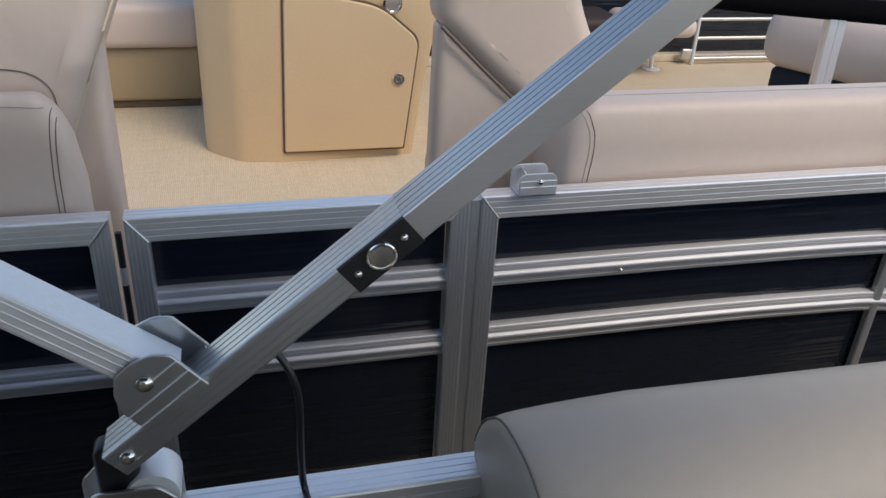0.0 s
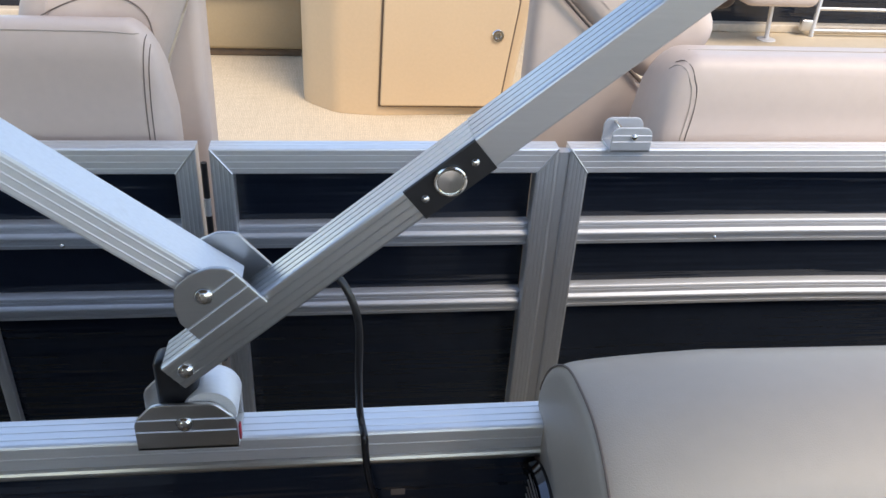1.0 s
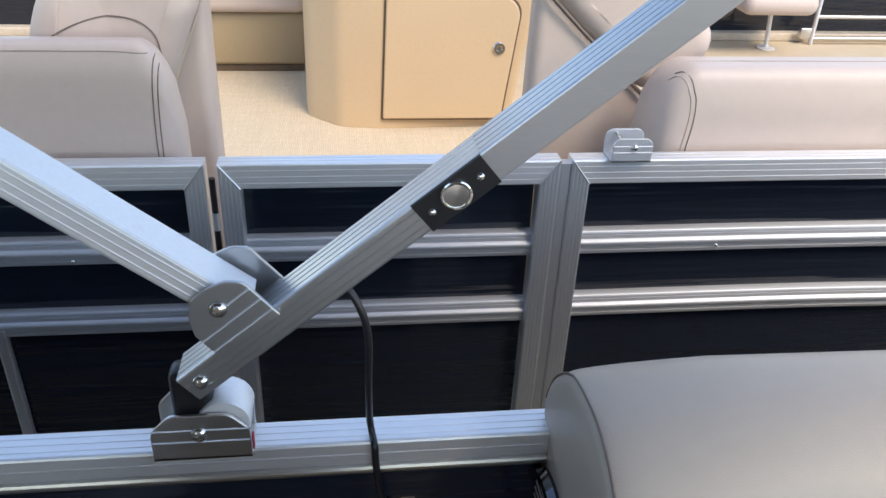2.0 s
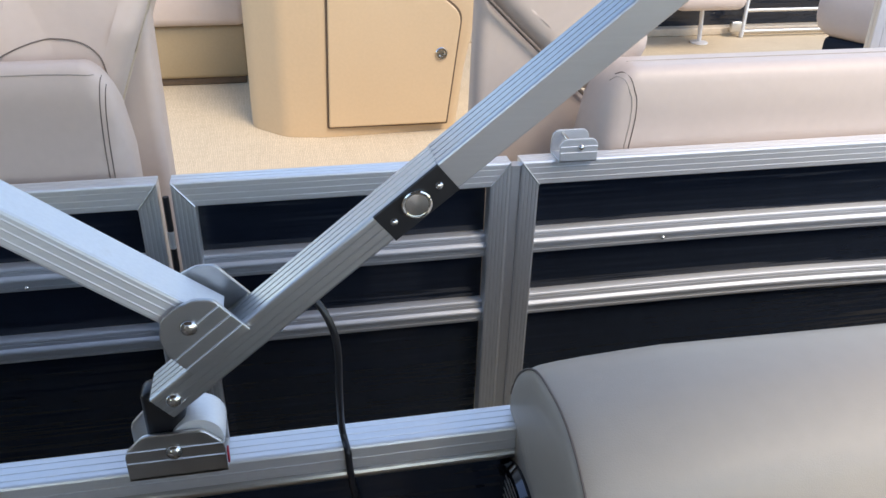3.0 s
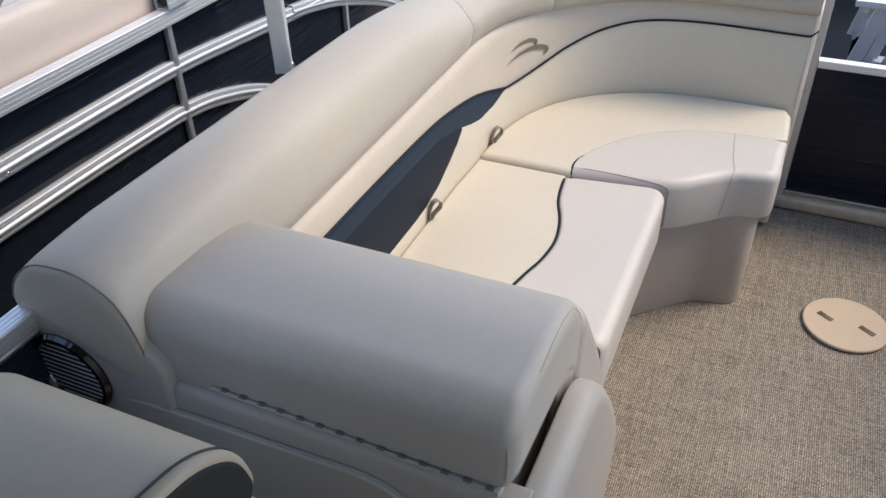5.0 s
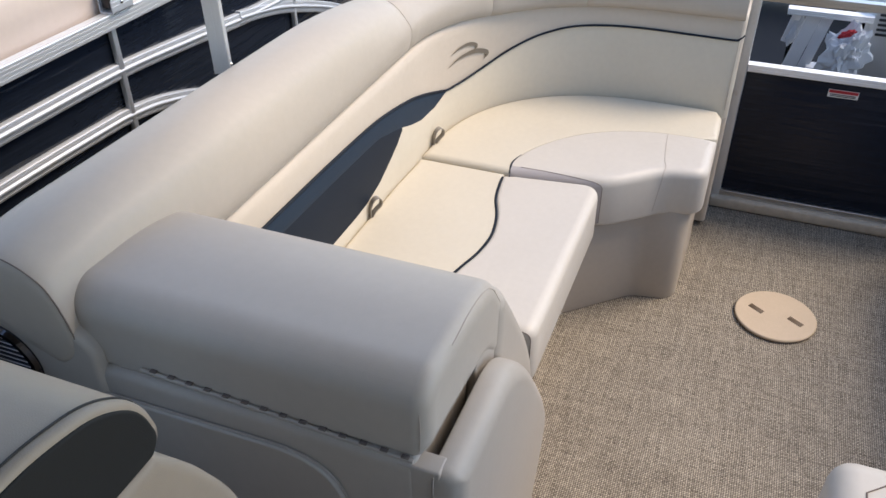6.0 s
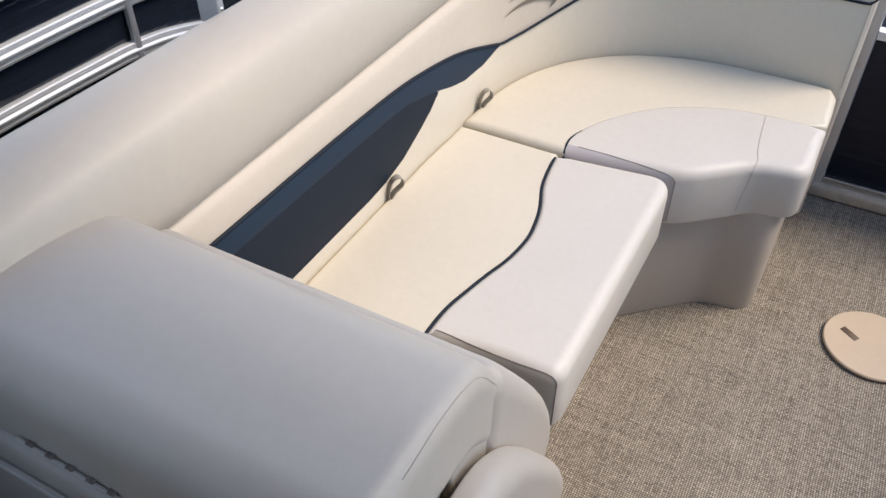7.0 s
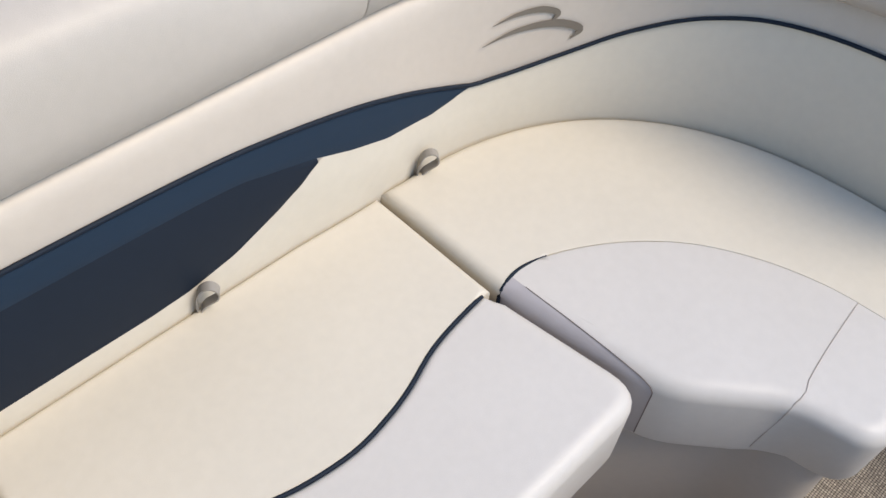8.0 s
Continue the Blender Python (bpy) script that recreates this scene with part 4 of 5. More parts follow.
def bracket(parent, x0, y0, z0, w, h, d, slant, finish):
    pl = round_loop([(x0, z0), (x0 + w, z0), (x0 + w, z0 + h * (1 - slant * 1.8)), (x0 + w * (1 - slant), z0 + h), (x0 + w * slant, z0 + h), (x0, z0 + h * (1 - slant * 1.8))], [0.001, 0.001, 0.006, 0.006, 0.006, 0.006], 4)
    for ya in (y0, y0 + d - 0.004):
        pt = part("cheek", cushion("cheek", pl, -(ya + 0.004), -ya, 0.001, 0.001, finish, lambda a, b, q: (a, -q, b), 0), parent)
        if ya == y0:
            for zz in (z0 + h * 0.42, z0 + h * 0.68):
                part("rib", bar((x0 + 0.001, ya, zz), (x0 + w - 0.001, ya, zz), [(-0.0010, 0), (0, -0.0009), (0.0010, 0), (0, 0.0009)], (0, 0, 1), SKY_GLINT, "rib"), pt)
    part("foot_plate", rbox(x0, x0 + w, y0, y0 + d, z0, z0 + 0.004, 0.001, finish, "foot_plate"), parent)


bracket(frame_top, -0.341, 0.863, 0.8355, 0.087, 0.051, 0.044, 0.2, ALU)
part("bolt", dome((-0.2985, 0.8625, 0.866), (0, -1, 0), 0.0078, 0.005, CHROME, name="bolt"), frame_top, "chrome bolt")
part("hinge_block", rbox(-0.322, -0.286, 0.8725, 0.900, 0.843, 0.925, 0.008, BLACK, "hinge_block"), frame_top, "black plastic hinge block")
part("roller", disc((-0.277, 0.885, 0.872), (0, 1, 0), [(0.012, -0.016), (0.0225, -0.016), (0.0235, -0.014), (0.0235, 0.020), (0.0225, 0.022), (0.012, 0.022)], ALU_S, 28, "roller"), frame_top)
part("tag", rbox(-0.2538, -0.2520, 0.866, 0.872, 0.842, 0.858, 0.0003, RED, "tag", 1), frame_top, "small red tape tag")

# cable over the rail
cable = thing("cable", (-0.15, 0.87, 0.84), "thin black electric cable draped over the rail", "cable")
cp = curve3([(-0.21, 0.892, 1.0), (-0.185, 0.892, 1.012), (-0.168, 0.885, 1.004), (-0.155, 0.878, 0.985), (-0.148, 0.876, 0.955), (-0.148, 0.878, 0.90), (-0.147, 0.886, 0.855), (-0.145, 0.882, 0.8395), (-0.143, 0.870, 0.834), (-0.142, 0.8675, 0.815), (-0.138, 0.866, 0.78), (-0.125, 0.868, 0.72), (-0.115, 0.872, 0.66), (-0.112, 0.875, 0.45)], 8)
part("cord", pipe(cp, 0.0034, BLACK, 8, "cord"), cable)

# forward leg of the top frame
leg = thing("canopy_strut", (0.83, 0.92, 0.836), "upright square aluminium strut of the folding top", "strut")
part("tube", bar((0.824, 0.930, 0.882), (0.80, 0.925, 1.84), STRUT, (-0.55, 1, 0), ALU_V, "tube"), leg)
part("bolt", dome((0.8325, 0.9135, 0.895), (0.5, -0.85, 0), 0.006, 0.004, CHROME, name="bolt"), leg, "chrome bolt")
part("foot_joint", rbox(0.815, 0.855, 0.895, 0.945, 0.836, 0.884, 0.01, BLACK, "foot_joint"), leg, "black plastic foot joint")

# ---- fence of the neighbouring boat ----
F2 = thing("neighbour_fence", (0.2, 1.49, D2), "silver railing with black panels on the neighbouring boat", "fence", kind="structure")
FYY = 1.492
ZT = 0.8335


def half_rail(pts, name="mid_rail"):
    """A rail along the fence: a narrow bead between two fluted flats."""
    prof = [(0.0, 0.019), (0.009, 0.019), (0.0105, 0.0175), (0.0110, 0.0135), (0.0098, 0.0130), (0.0098, 0.0120), (0.0112, 0.0115), (0.0118, 0.0060), (0.0135, 0.0050), (0.0168, 0.0030), (0.0180, 0.0), (0.0168, -0.0032), (0.0135, -0.0060), (0.0118, -0.0070), (0.0116, -0.0125), (0.0102, -0.0130), (0.0102, -0.0140), (0.0114, -0.0145), (0.0108, -0.0195), (0.009, -0.021), (0.0, -0.021)]
    prof = [(a + 0.010 if a > 0 else a, b * 1.12) for a, b in prof]
    rings = []
    P = [Vector(p) for p in pts]
    for i, p in enumerate(P):
        d = (P[min(i + 1, len(P) - 1)] - P[max(i - 1, 0)]).normalized()
        v = Vector((-d.z, 0, d.x))
        p = p + Vector((0, 0.010, 0))
        rings.append([p + Vector((0, -a, 0)) + v * b for a, b in prof])
    return part(name, mesh(name, *loft(rings), ALU_R, 50), F2)


def straight(x0, x1, z):
    return [(x0, FYY + 0.01, z), (x1, FYY + 0.01, z)]


RAIL2 = square_profile(0.034, 0.043, (2, 3, 2, 3), 0.003, 0.0010, 0.0013)
MIT = 0.5 * 0.034 / 0.0215
for x0, x1, c0, c1 in ((-2.5, -0.378 - 0.017, 0, MIT), (-0.358 + 0.017, 0.186 - 0.017, -MIT, MIT), (0.205 + 0.017, 3.6, -MIT, 0)):
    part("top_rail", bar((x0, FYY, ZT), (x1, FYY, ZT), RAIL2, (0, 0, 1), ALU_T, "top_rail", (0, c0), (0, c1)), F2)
for x, c in ((-0.3945, -1.30), (-0.3415, 1.30), (0.1695, -1.30), (0.2215, 1.30)):
    part("stile", bar((x, FYY - 0.0008, D2 - 0.05), (x, FYY - 0.0008, ZT - 0.0004), STILE, (0, 1, 0), ALU_V, "stile", None, (c, 0)), F2)
    part("weld", pipe([(x - 0.016 * (1 if c > 0 else -1), FYY - 0.0178, ZT + 0.021), (x + 0.016 * (1 if c > 0 else -1), FYY - 0.0178, ZT - 0.021)], 0.0016, ALU, 6, "weld"), F2)
part("cover_strip", bar((0.1955, FYY - 0.004, D2 - 0.05), (0.1955, FYY - 0.004, ZT + 0.014), square_profile(0.0195, 0.020, (0, 0, 0, 0), 0.004), (0, 1, 0), ALU_V, "cover_strip"), F2)
part("mullion", bar((1.102, FYY + 0.004, 0.2), (1.102, FYY + 0.004, ZT - 0.0215), square_profile(0.018, 0.018, (0, 1, 0, 1)), (0, 1, 0), ALU_V, "mullion"), F2)
part("mullion", bar((2.06, FYY + 0.004, 0.2), (2.06, FYY + 0.004, ZT - 0.0215), square_profile(0.018, 0.018, (0, 1, 0, 1)), (0, 1, 0), ALU_V, "mullion"), F2)
part("mullion", bar((-0.745, FYY + 0.004, 0.2), (-0.745, FYY + 0.004, 0.55), square_profile(0.018, 0.018, (0, 1, 0, 1)), (0, 1, 0), ALU_V, "mullion"), F2)
for z, dz in ((0.6925, 0.004), (0.5545, 0.004)):
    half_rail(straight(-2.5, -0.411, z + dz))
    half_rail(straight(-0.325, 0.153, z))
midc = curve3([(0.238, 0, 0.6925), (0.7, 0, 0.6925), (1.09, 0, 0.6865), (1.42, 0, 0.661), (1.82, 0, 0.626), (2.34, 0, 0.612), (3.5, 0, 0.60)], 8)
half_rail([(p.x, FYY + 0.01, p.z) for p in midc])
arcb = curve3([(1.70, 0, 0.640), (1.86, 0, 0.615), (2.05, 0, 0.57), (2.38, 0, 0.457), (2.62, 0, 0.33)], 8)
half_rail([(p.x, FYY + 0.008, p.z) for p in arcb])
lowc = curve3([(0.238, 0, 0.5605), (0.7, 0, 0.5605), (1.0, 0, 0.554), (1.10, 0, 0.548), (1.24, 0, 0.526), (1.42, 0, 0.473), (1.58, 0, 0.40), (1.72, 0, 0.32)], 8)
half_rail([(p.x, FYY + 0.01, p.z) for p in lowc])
for x0, x1 in ((-2.5, -0.41), (-0.326, 0.154), (0.237, 3.5)):
    part("panel", rbox(x0, x1, FYY + 0.0185, FYY + 0.0245, D2 - 0.02, ZT - 0.020, 0.001, PANEL, "panel"), F2, "black glossy panel")
part("rivet", dome((0.487, FYY - 0.009, 0.685), (0, -1, 0), 0.004, 0.004, CHROME, 10, "rivet"), F2)
part("rivet", dome((-0.60, FYY - 0.009, 0.685), (0, -1, 0), 0.004, 0.004, CHROME, 10, "rivet"), F2)
part("hinge", pipe([(-0.368, FYY - 0.012, 0.45), (-0.368, FYY - 0.012, 0.83)], 0.005, BLACK, 8, "hinge"), F2, "dark gate hinge")
for z in (0.48, 0.60, 0.74):
    part("hinge_knuckle", pipe([(-0.368, FYY - 0.014, z), (-0.368, FYY - 0.014, z + 0.03)], 0.0055, ALU_V, 10, "hinge_knuckle"), F2)
part("skirt", rbox(-2.5, 3.6, FYY - 0.02, FYY + 0.03, -0.2, D2 - 0.05, 0.004, ALU, "skirt"), F2, "aluminium deck edge")

# open bracket and second folded frame on that fence
bk = thing("rail_bracket", (0.29, FYY, ZT + 0.0215), "empty aluminium hinge bracket on the top rail", "bracket")
bracket(bk, 0.264, FYY - 0.030, ZT + 0.0217, 0.066, 0.041, 0.048, 0.12, ALU_R)
part("bolt", dome((0.300, FYY - 0.0305, ZT + 0.048), (0, -1, 0), 0.0058, 0.005, CHROME, 12, "bolt"), bk, "chrome bolt")
part("pin", pipe([(0.282, FYY - 0.02, ZT + 0.056), (0.282, FYY + 0.014, ZT + 0.056)], 0.003, CHROME, 8, "pin"), bk)
fr2 = thing("folded_top_frame", (1.14, FYY, ZT + 0.0215), "folded aluminium top frame arm on the neighbouring rail", "boat top frame")
bracket(fr2, 1.091, FYY - 0.028, ZT + 0.0217, 0.085, 0.046, 0.046, 0.14, ALU_R)
part("bolt", dome((1.131, FYY - 0.0285, ZT + 0.047), (0, -1, 0), 0.0065, 0.005, CHROME, 12, "bolt"), fr2, "chrome bolt")
part("hinge_block", rbox(1.10, 1.135, FYY - 0.016, FYY + 0.016, ZT + 0.031, ZT + 0.106, 0.006, BLACK, "hinge_block"), fr2, "black plastic hinge block")
A2 = Vector((1.118, FYY, ZT + 0.084))
dd = Vector((math.cos(radians(43)), 0, math.sin(radians(43))))
up2 = Vector((-dd.z, 0, dd.x))
part("inner_tube", bar(A2 - dd * 0.012, A2 + dd * 0.13, LEG, (0, 0, 1), ALU, "inner_tube"), fr2)
part("outer_tube", bar(A2 + dd * 0.1305, A2 + dd * 1.4, square_profile(0.042, 0.040, (2, -3, 0, 3), 0.003, 0.0010, 0.0018), (0, 0, 1), ALU_R, "outer_tube"), fr2)
ck = round_loop([(0.068, -0.021), (0.185, -0.021), (0.185, 0.0195), (0.112, 0.021), (0.100, 0.040), (0.078, 0.040), (0.066, 0.02)], [0.004, 0.003, 0.003, 0.01, 0.012, 0.012, 0.01], 4)
for y0, y1, m in ((FYY - 0.0265, FYY - 0.0225, ALU), (FYY + 0.0225, FYY + 0.0265, ALU)):
    part("cheek", cushion("cheek", ck, -y1, -y0, 0.001, 0.001, m, lambda a, b, h: (A2.x + dd.x * a + up2.x * b, -h, A2.z + dd.z * a + up2.z * b), 0), fr2)
cl = A2 + dd * 0.096
part("clip", bar(cl + up2 * 0.020, cl + up2 * 0.040, [(-0.0220, -0.020), (0.0220, -0.020), (0.0220, -0.004), (-0.0220, -0.004)], tuple(dd), BLACK, "clip"), fr2, "black plastic clip")
for o, y in ((0.0, FYY - 0.0195), (0.135, FYY - 0.0268)):
    c = A2 + dd * (0.006 + o)
    part("bolt", dome((c.x, y, c.z), (0, -1, 0), 0.0062, 0.005, CHROME, 12, "bolt"), fr2, "chrome bolt")

# ---- seats and console of the neighbouring boat ----
s2 = thing("neighbour_lounge", (1.4, 1.75, D2), "mushroom-coloured vinyl bench with a long padded back", "lounge seat")

def end_pad(name, x_end, x_far, y0, y1, z0, z1, r, long, tall):
    """A long padded back whose top falls away in a curve at its end."""
    way = 1 if x_far > x_end else -1
    rings = []
    for k in range(11):
        q = math.sin(math.pi / 2 * k / 10)
        drop = 1 - math.sqrt(max(0.0, 1 - (1 - q) ** 2))
        rings.append((x_end + way * long * q, drop))
    rings += [(x_end + (x_far - x_end) * k / 8, 0.0) for k in range(1, 9) if abs(x_far - x_end) * k / 8 > long]
    out = []
    for x, drop in rings:
        top, front = z1 - tall * drop, y0 + 0.035 * drop ** 1.5
        lp = round_loop([(front, z0), (y1, z0), (y1, top - 0.012), (front + 0.012, top), (front, top - r)], [0.02, 0.02, 0.03, r * 0.9, r * 0.8], 7)
        out.append([(x, y, z) for y, z in lp])
    return mesh(name, *loft(out), PINK, 50)


nb = end_pad("bolster", 0.362, 3.0, 1.524, 1.66, 0.58, 0.9885, 0.055, 0.065, 0.115)
part("bolster", nb, s2)
part("seam", pipe(laid(nb, [(0.42, 1.594, 1.1), (1.0, 1.594, 1.1), (1.8, 1.594, 1.1), (2.9, 1.594, 1.1)], (0, 0, -1)), 0.0008, STITCH2, 6, "seam"), s2)
for off in (0.0, 0.0085):
    hoop = [(0.400, 0.80, 0), (0.406, 0.86, 0), (0.410, 0.90, 0), (0.409, 0.935, 12), (0.404, 0.95, 30), (0.398, 0.95, 50), (0.391, 0.95, 72), (0.384, 0.95, 88)]
    hoop = [h for x, z, a in hoop for h in laid(nb, [(x + off, 1.575 - 0.06 * math.cos(radians(a)), (z if a < 10 else 0.925) + 0.06 * math.sin(radians(a)))] * 2, (0, math.cos(radians(a)), -math.sin(radians(a))), 0.0004, 1)[:1]]
    part("seam", pipe(curve3(hoop, 3), 0.0009, STITCH if off else STITCH2, 6, "seam"), s2)
part("seat", rbox(0.3, 3.0, 1.72, 2.3, D2 + 0.2, D2 + 0.43, 0.03, PINK, "seat"), s2)
part("base", rbox(0.3, 3.0, 1.56, 2.22, D2 + 0.001, D2 + 0.2, 0.01, TAN, "base"), s2)
sp = round_loop([(0.175, D2 + 0.002), (0.44, D2 + 0.002), (0.44, 0.86), (0.408, 0.874), (0.185, 1.085)], [0.01, 0.01, 0.02, 0.01, 0.02], 4)
part("side_panel", cushion("side_panel", sp, -1.80, -1.735, 0.02, 0.02, PINK, lambda a, b, h: (a, -h, b), 0), s2)
cb = round_loop([(0.182, 1.085), (0.405, 0.878), (0.47, 0.90), (0.54, 0.97), (0.47, 1.08), (0.38, 1.36), (0.18, 1.40)], [0.02, 0.03, 0.04, 0.05, 0.06, 0.05, 0.05], 5)
part("chaise_back", cushion("chaise_back", cb, -1.83, -1.715, 0.035, 0.03, PINK, lambda a, b, h: (a, -h, b), 0), s2)
part("piping", pipe([(0.186, 1.722, 1.078), (0.265, 1.724, 1.003), (0.345, 1.726, 0.930), (0.407, 1.727, 0.874)], 0.0042, STITCH, 6, "piping"), s2)

c2 = thing("neighbour_chair", (-0.9, 1.8, D2), "mushroom-coloured vinyl seat with stitched back", "chair")
pad = end_pad("back", -0.419, -2.0, 1.532, 1.612, 0.58, 1.028, 0.040, 0.055, 0.135)
part("back", pad, c2)
for o, m in ((0.0, STITCH), (0.0075, STITCH)):
    part("seam", pipe(laid(pad, [(-0.455 + o, 1.4, 0.80), (-0.454 + o, 1.4, 0.85), (-0.453 + o, 1.4, 0.90), (-0.450 + o, 1.4, 0.951), (-0.446 + o, 1.4, 0.99), (-0.443 + o, 1.4, 1.008)], (0, 1, 0)), 0.0009, m, 6, "seam"), c2)
part("seam", pipe(laid(pad, [(-1.9, 1.4, 1.012), (-1.0, 1.4, 1.012), (-0.60, 1.4, 1.012), (-0.50, 1.4, 1.0118), (-0.452, 1.4, 1.008)], (0, 1, 0)), 0.0009, STITCH2, 6, "seam"), c2)
panel_side = round_loop([(-0.52, D2 + 0.001), (-0.392, D2 + 0.001), (-0.3895, 1.06), (-0.372, 1.45), (-0.52, 1.45)], [0.01, 0.02, 0.1, 0.02, 0.02], 5)
part("side", cushion("side", panel_side, -1.80, -1.705, 0.018, 0.01, PINK, lambda a, b, h: (a, -h, b), 0), c2)
hd = round_loop([(-0.66, 0.88), (-0.455, 0.88), (-0.440, 0.925), (-0.405, 1.012), (-0.355, 1.135), (-0.33, 1.42), (-0.58, 1.44), (-0.615, 1.10), (-0.655, 1.00)], [0.02, 0.02, 0.02, 0.2, 0.06, 0.06, 0.05, 0.06, 0.04], 5)
head = cushion("headrest", hd, -1.95, -1.612, 0.035, 0.03, PINK, lambda a, b, h: (a, -h + 0.45 * max(0.0, b - 1.05), b), 0)
part("headrest", head, c2)
part("seam", pipe(laid(head, [(-0.640, 1.5, 0.995), (-0.592, 1.5, 1.021), (-0.554, 1.5, 1.036), (-0.512, 1.5, 1.040), (-0.475, 1.5, 1.034), (-0.452, 1.5, 1.014), (-0.446, 1.5, 0.985)], (0, 1, 0)), 0.0012, STITCH, 6, "seam"), c2)
part("piping", pipe([(-0.437, 1.645, 0.930), (-0.404, 1.648, 1.012), (-0.372, 1.66, 1.090), (-0.352, 1.70, 1.14)], 0.0022, SILL, 6, "piping"), c2, "thin pale piping")
part("seat", rbox(-2.0, -0.47, 1.705, 2.3, D2 + 0.001, 0.66, 0.03, PINK, "seat"), c2)

con = thing("helm_console", (0.1, 3.5, D2), "tan moulded plastic helm console with a storage door", "console")
rings = []
for z, fl in ((D2 + 0.001, 0.0), (D2 + 0.25, 0.03), (D2 + 0.55, 0.09), (D2 + 0.95, 0.18), (D2 + 1.0, 0.19)):
    lp = round_loop([(-0.30, 4.0), (-0.30, 3.44), (-0.17, 3.31), (-0.02, 3.285), (0.505 + fl, 3.315), (0.53 + fl, 4.0)], [0.02, 0.05, 0.03, 0.01, 0.03, 0.02], 5)
    rings.append([(x, y, z) for x, y in lp])
part("body", mesh("body", *loft(rings), TAN, 40), con)
dr = round_loop([(-0.005, D2 + 0.045), (0.455, D2 + 0.045), (0.505, D2 + 0.47), (0.36, D2 + 0.59), (0.012, D2 + 0.66)], [0.008, 0.008, 0.04, 0.06, 0.06], 5)
dob = part("door", cushion("door", dr, -3.292, -3.268, 0.006, 0.002, TAN, lambda a, b, h: (a, -h, b), 0), con, "tan storage door")
# dark plate behind the door, painting the shadow in its joint
shadow_gap = round_loop([(-0.012, D2 + 0.038), (0.462, D2 + 0.036), (0.513, D2 + 0.475), (0.363, D2 + 0.598), (0.005, D2 + 0.668)], [0.008, 0.008, 0.04, 0.06, 0.06], 5)
part("door_shadow_gap", cushion("door_shadow_gap", shadow_gap, -3.29, -3.280, 0.001, 0.001, DARKTAN, lambda a, b, h: (a, -h, b), 0), con, "dark plate standing in for the shadow gap round the door")
part("latch", disc((0.43, 3.266, 0.524), (0, -1, 0), [(0.022, 0), (0.024, 0.002), (0.021, 0.006), (0.012, 0.006), (0.010, 0.003)], CHROME, 28, "latch"), dob, "round chrome latch")

b3 = thing("rear_bench", (-0.6, 4.2, D2), "cream cushion on a tan base beside the console", "bench")
part("base", rbox(-1.4, -0.31, 3.99, 4.5, D2 + 0.034, D2 + 0.272, 0.02, SHADED_TAN, "base"), b3)
part("toe_kick", rbox(-1.38, -0.33, 4.01, 4.48, D2 + 0.001, D2 + 0.034, 0.004, DARKTAN, "toe_kick"), b3, "dark recessed toe kick")
part("cushion", rbox(-1.42, -0.30, 3.95, 4.5, D2 + 0.272, D2 + 0.46, 0.04, PINK, "cushion"), b3)

far = thing("far_fence", (2.5, 4.6, D2), "far black-panelled railing of the neighbouring boat", "fence", kind="structure")
part("panel", rbox(-2.5, 4.6, 4.62, 4.63, D2 + 0.04, 1.0, 0.001, PANEL, "panel"), far)
part("sill", rbox(-2.5, 4.6, 4.56, 4.64, D2 + 0.001, D2 + 0.045, 0.006, SILL, "sill"), far)
lad = thing("boarding_ladder", (2.8, 4.5, D2), "folded aluminium boarding ladder against the far railing", "ladder")
for x in (2.43, 3.15):
    part("side_rail", pipe([(x, 4.5, D2 + 0.001), (x + 0.03, 4.55, D2 + 0.7)], 0.013, ALU_V, 10, "side_rail"), lad)
for k, z in enumerate((D2 + 0.034, 0.350, 0.456, 0.565)):
    part("rung", pipe([(2.43 + 0.006 * k, 4.505 + 0.01 * k, z), (3.15 + 0.006 * k, 4.505 + 0.01 * k, z)], 0.011, ALU, 10, "rung"), lad)
part("hook", rbox(2.36, 2.44, 4.50, 4.53, 0.23, 0.29, 0.006, ALU, "hook"), lad)

fl = thing("far_lounge", (2.4, 3.4, D2), "mushroom vinyl bench across the neighbouring deck", "lounge seat")
E0, E1 = Vector((1.975, 3.2, 0.71)), Vector((2.42, 2.42, 0.71))
along = (E1 - E0).normalized()
outward = Vector((along.y, -along.x, 0))
fo = round_loop([(-0.12, -0.13), (0.115, -0.13), (0.125, 0.02), (0.085, 0.115), (-0.12, 0.115)], [0.05, 0.09, 0.09, 0.06, 0.05], 6)
rings = []
for k in range(13):
    t = k / 12 if k > 5 else 0.12 * (1 - math.cos(math.pi / 2 * k / 6))
    g = 1.0 if k > 5 else 0.55 + 0.45 * math.sin(math.pi / 2 * k / 6)
    c = E0.lerp(E1, t)
    rings.append([c + outward * a * g + Vector((0, 0, b * g)) for a, b in fo])
part("bolster", mesh("bolster", *loft(rings), PINK, 60), fl)
turn = Matrix.Translation(E0) @ Matrix.Rotation(math.atan2(along.y, along.x), 4, 'Z')
part("base", rbox(0.06, 0.88, -0.10, 0.30, D2 + 0.001 - 0.71, -0.12, 0.02, CHAR, "base", 3, turn), fl, "dark base")
part("seat", rbox(0.05, 0.88, 0.10, 0.55, D2 + 0.30 - 0.71, D2 + 0.42 - 0.71, 0.04, PINK, "seat", 3, turn), fl)
stool = thing("fishing_stool", (2.12, 4.42, D2), "small tan seat on a thin pale post", "stool")
part("post", pipe([(2.13, 4.42, D2 + 0.004), (2.11, 4.42, 0.46)], 0.012, WHITE, 10, "post"), stool)
part("seat", rbox(1.86, 2.26, 4.2, 4.55, 0.42, 0.53, 0.05, PINK, "seat", 4), stool)
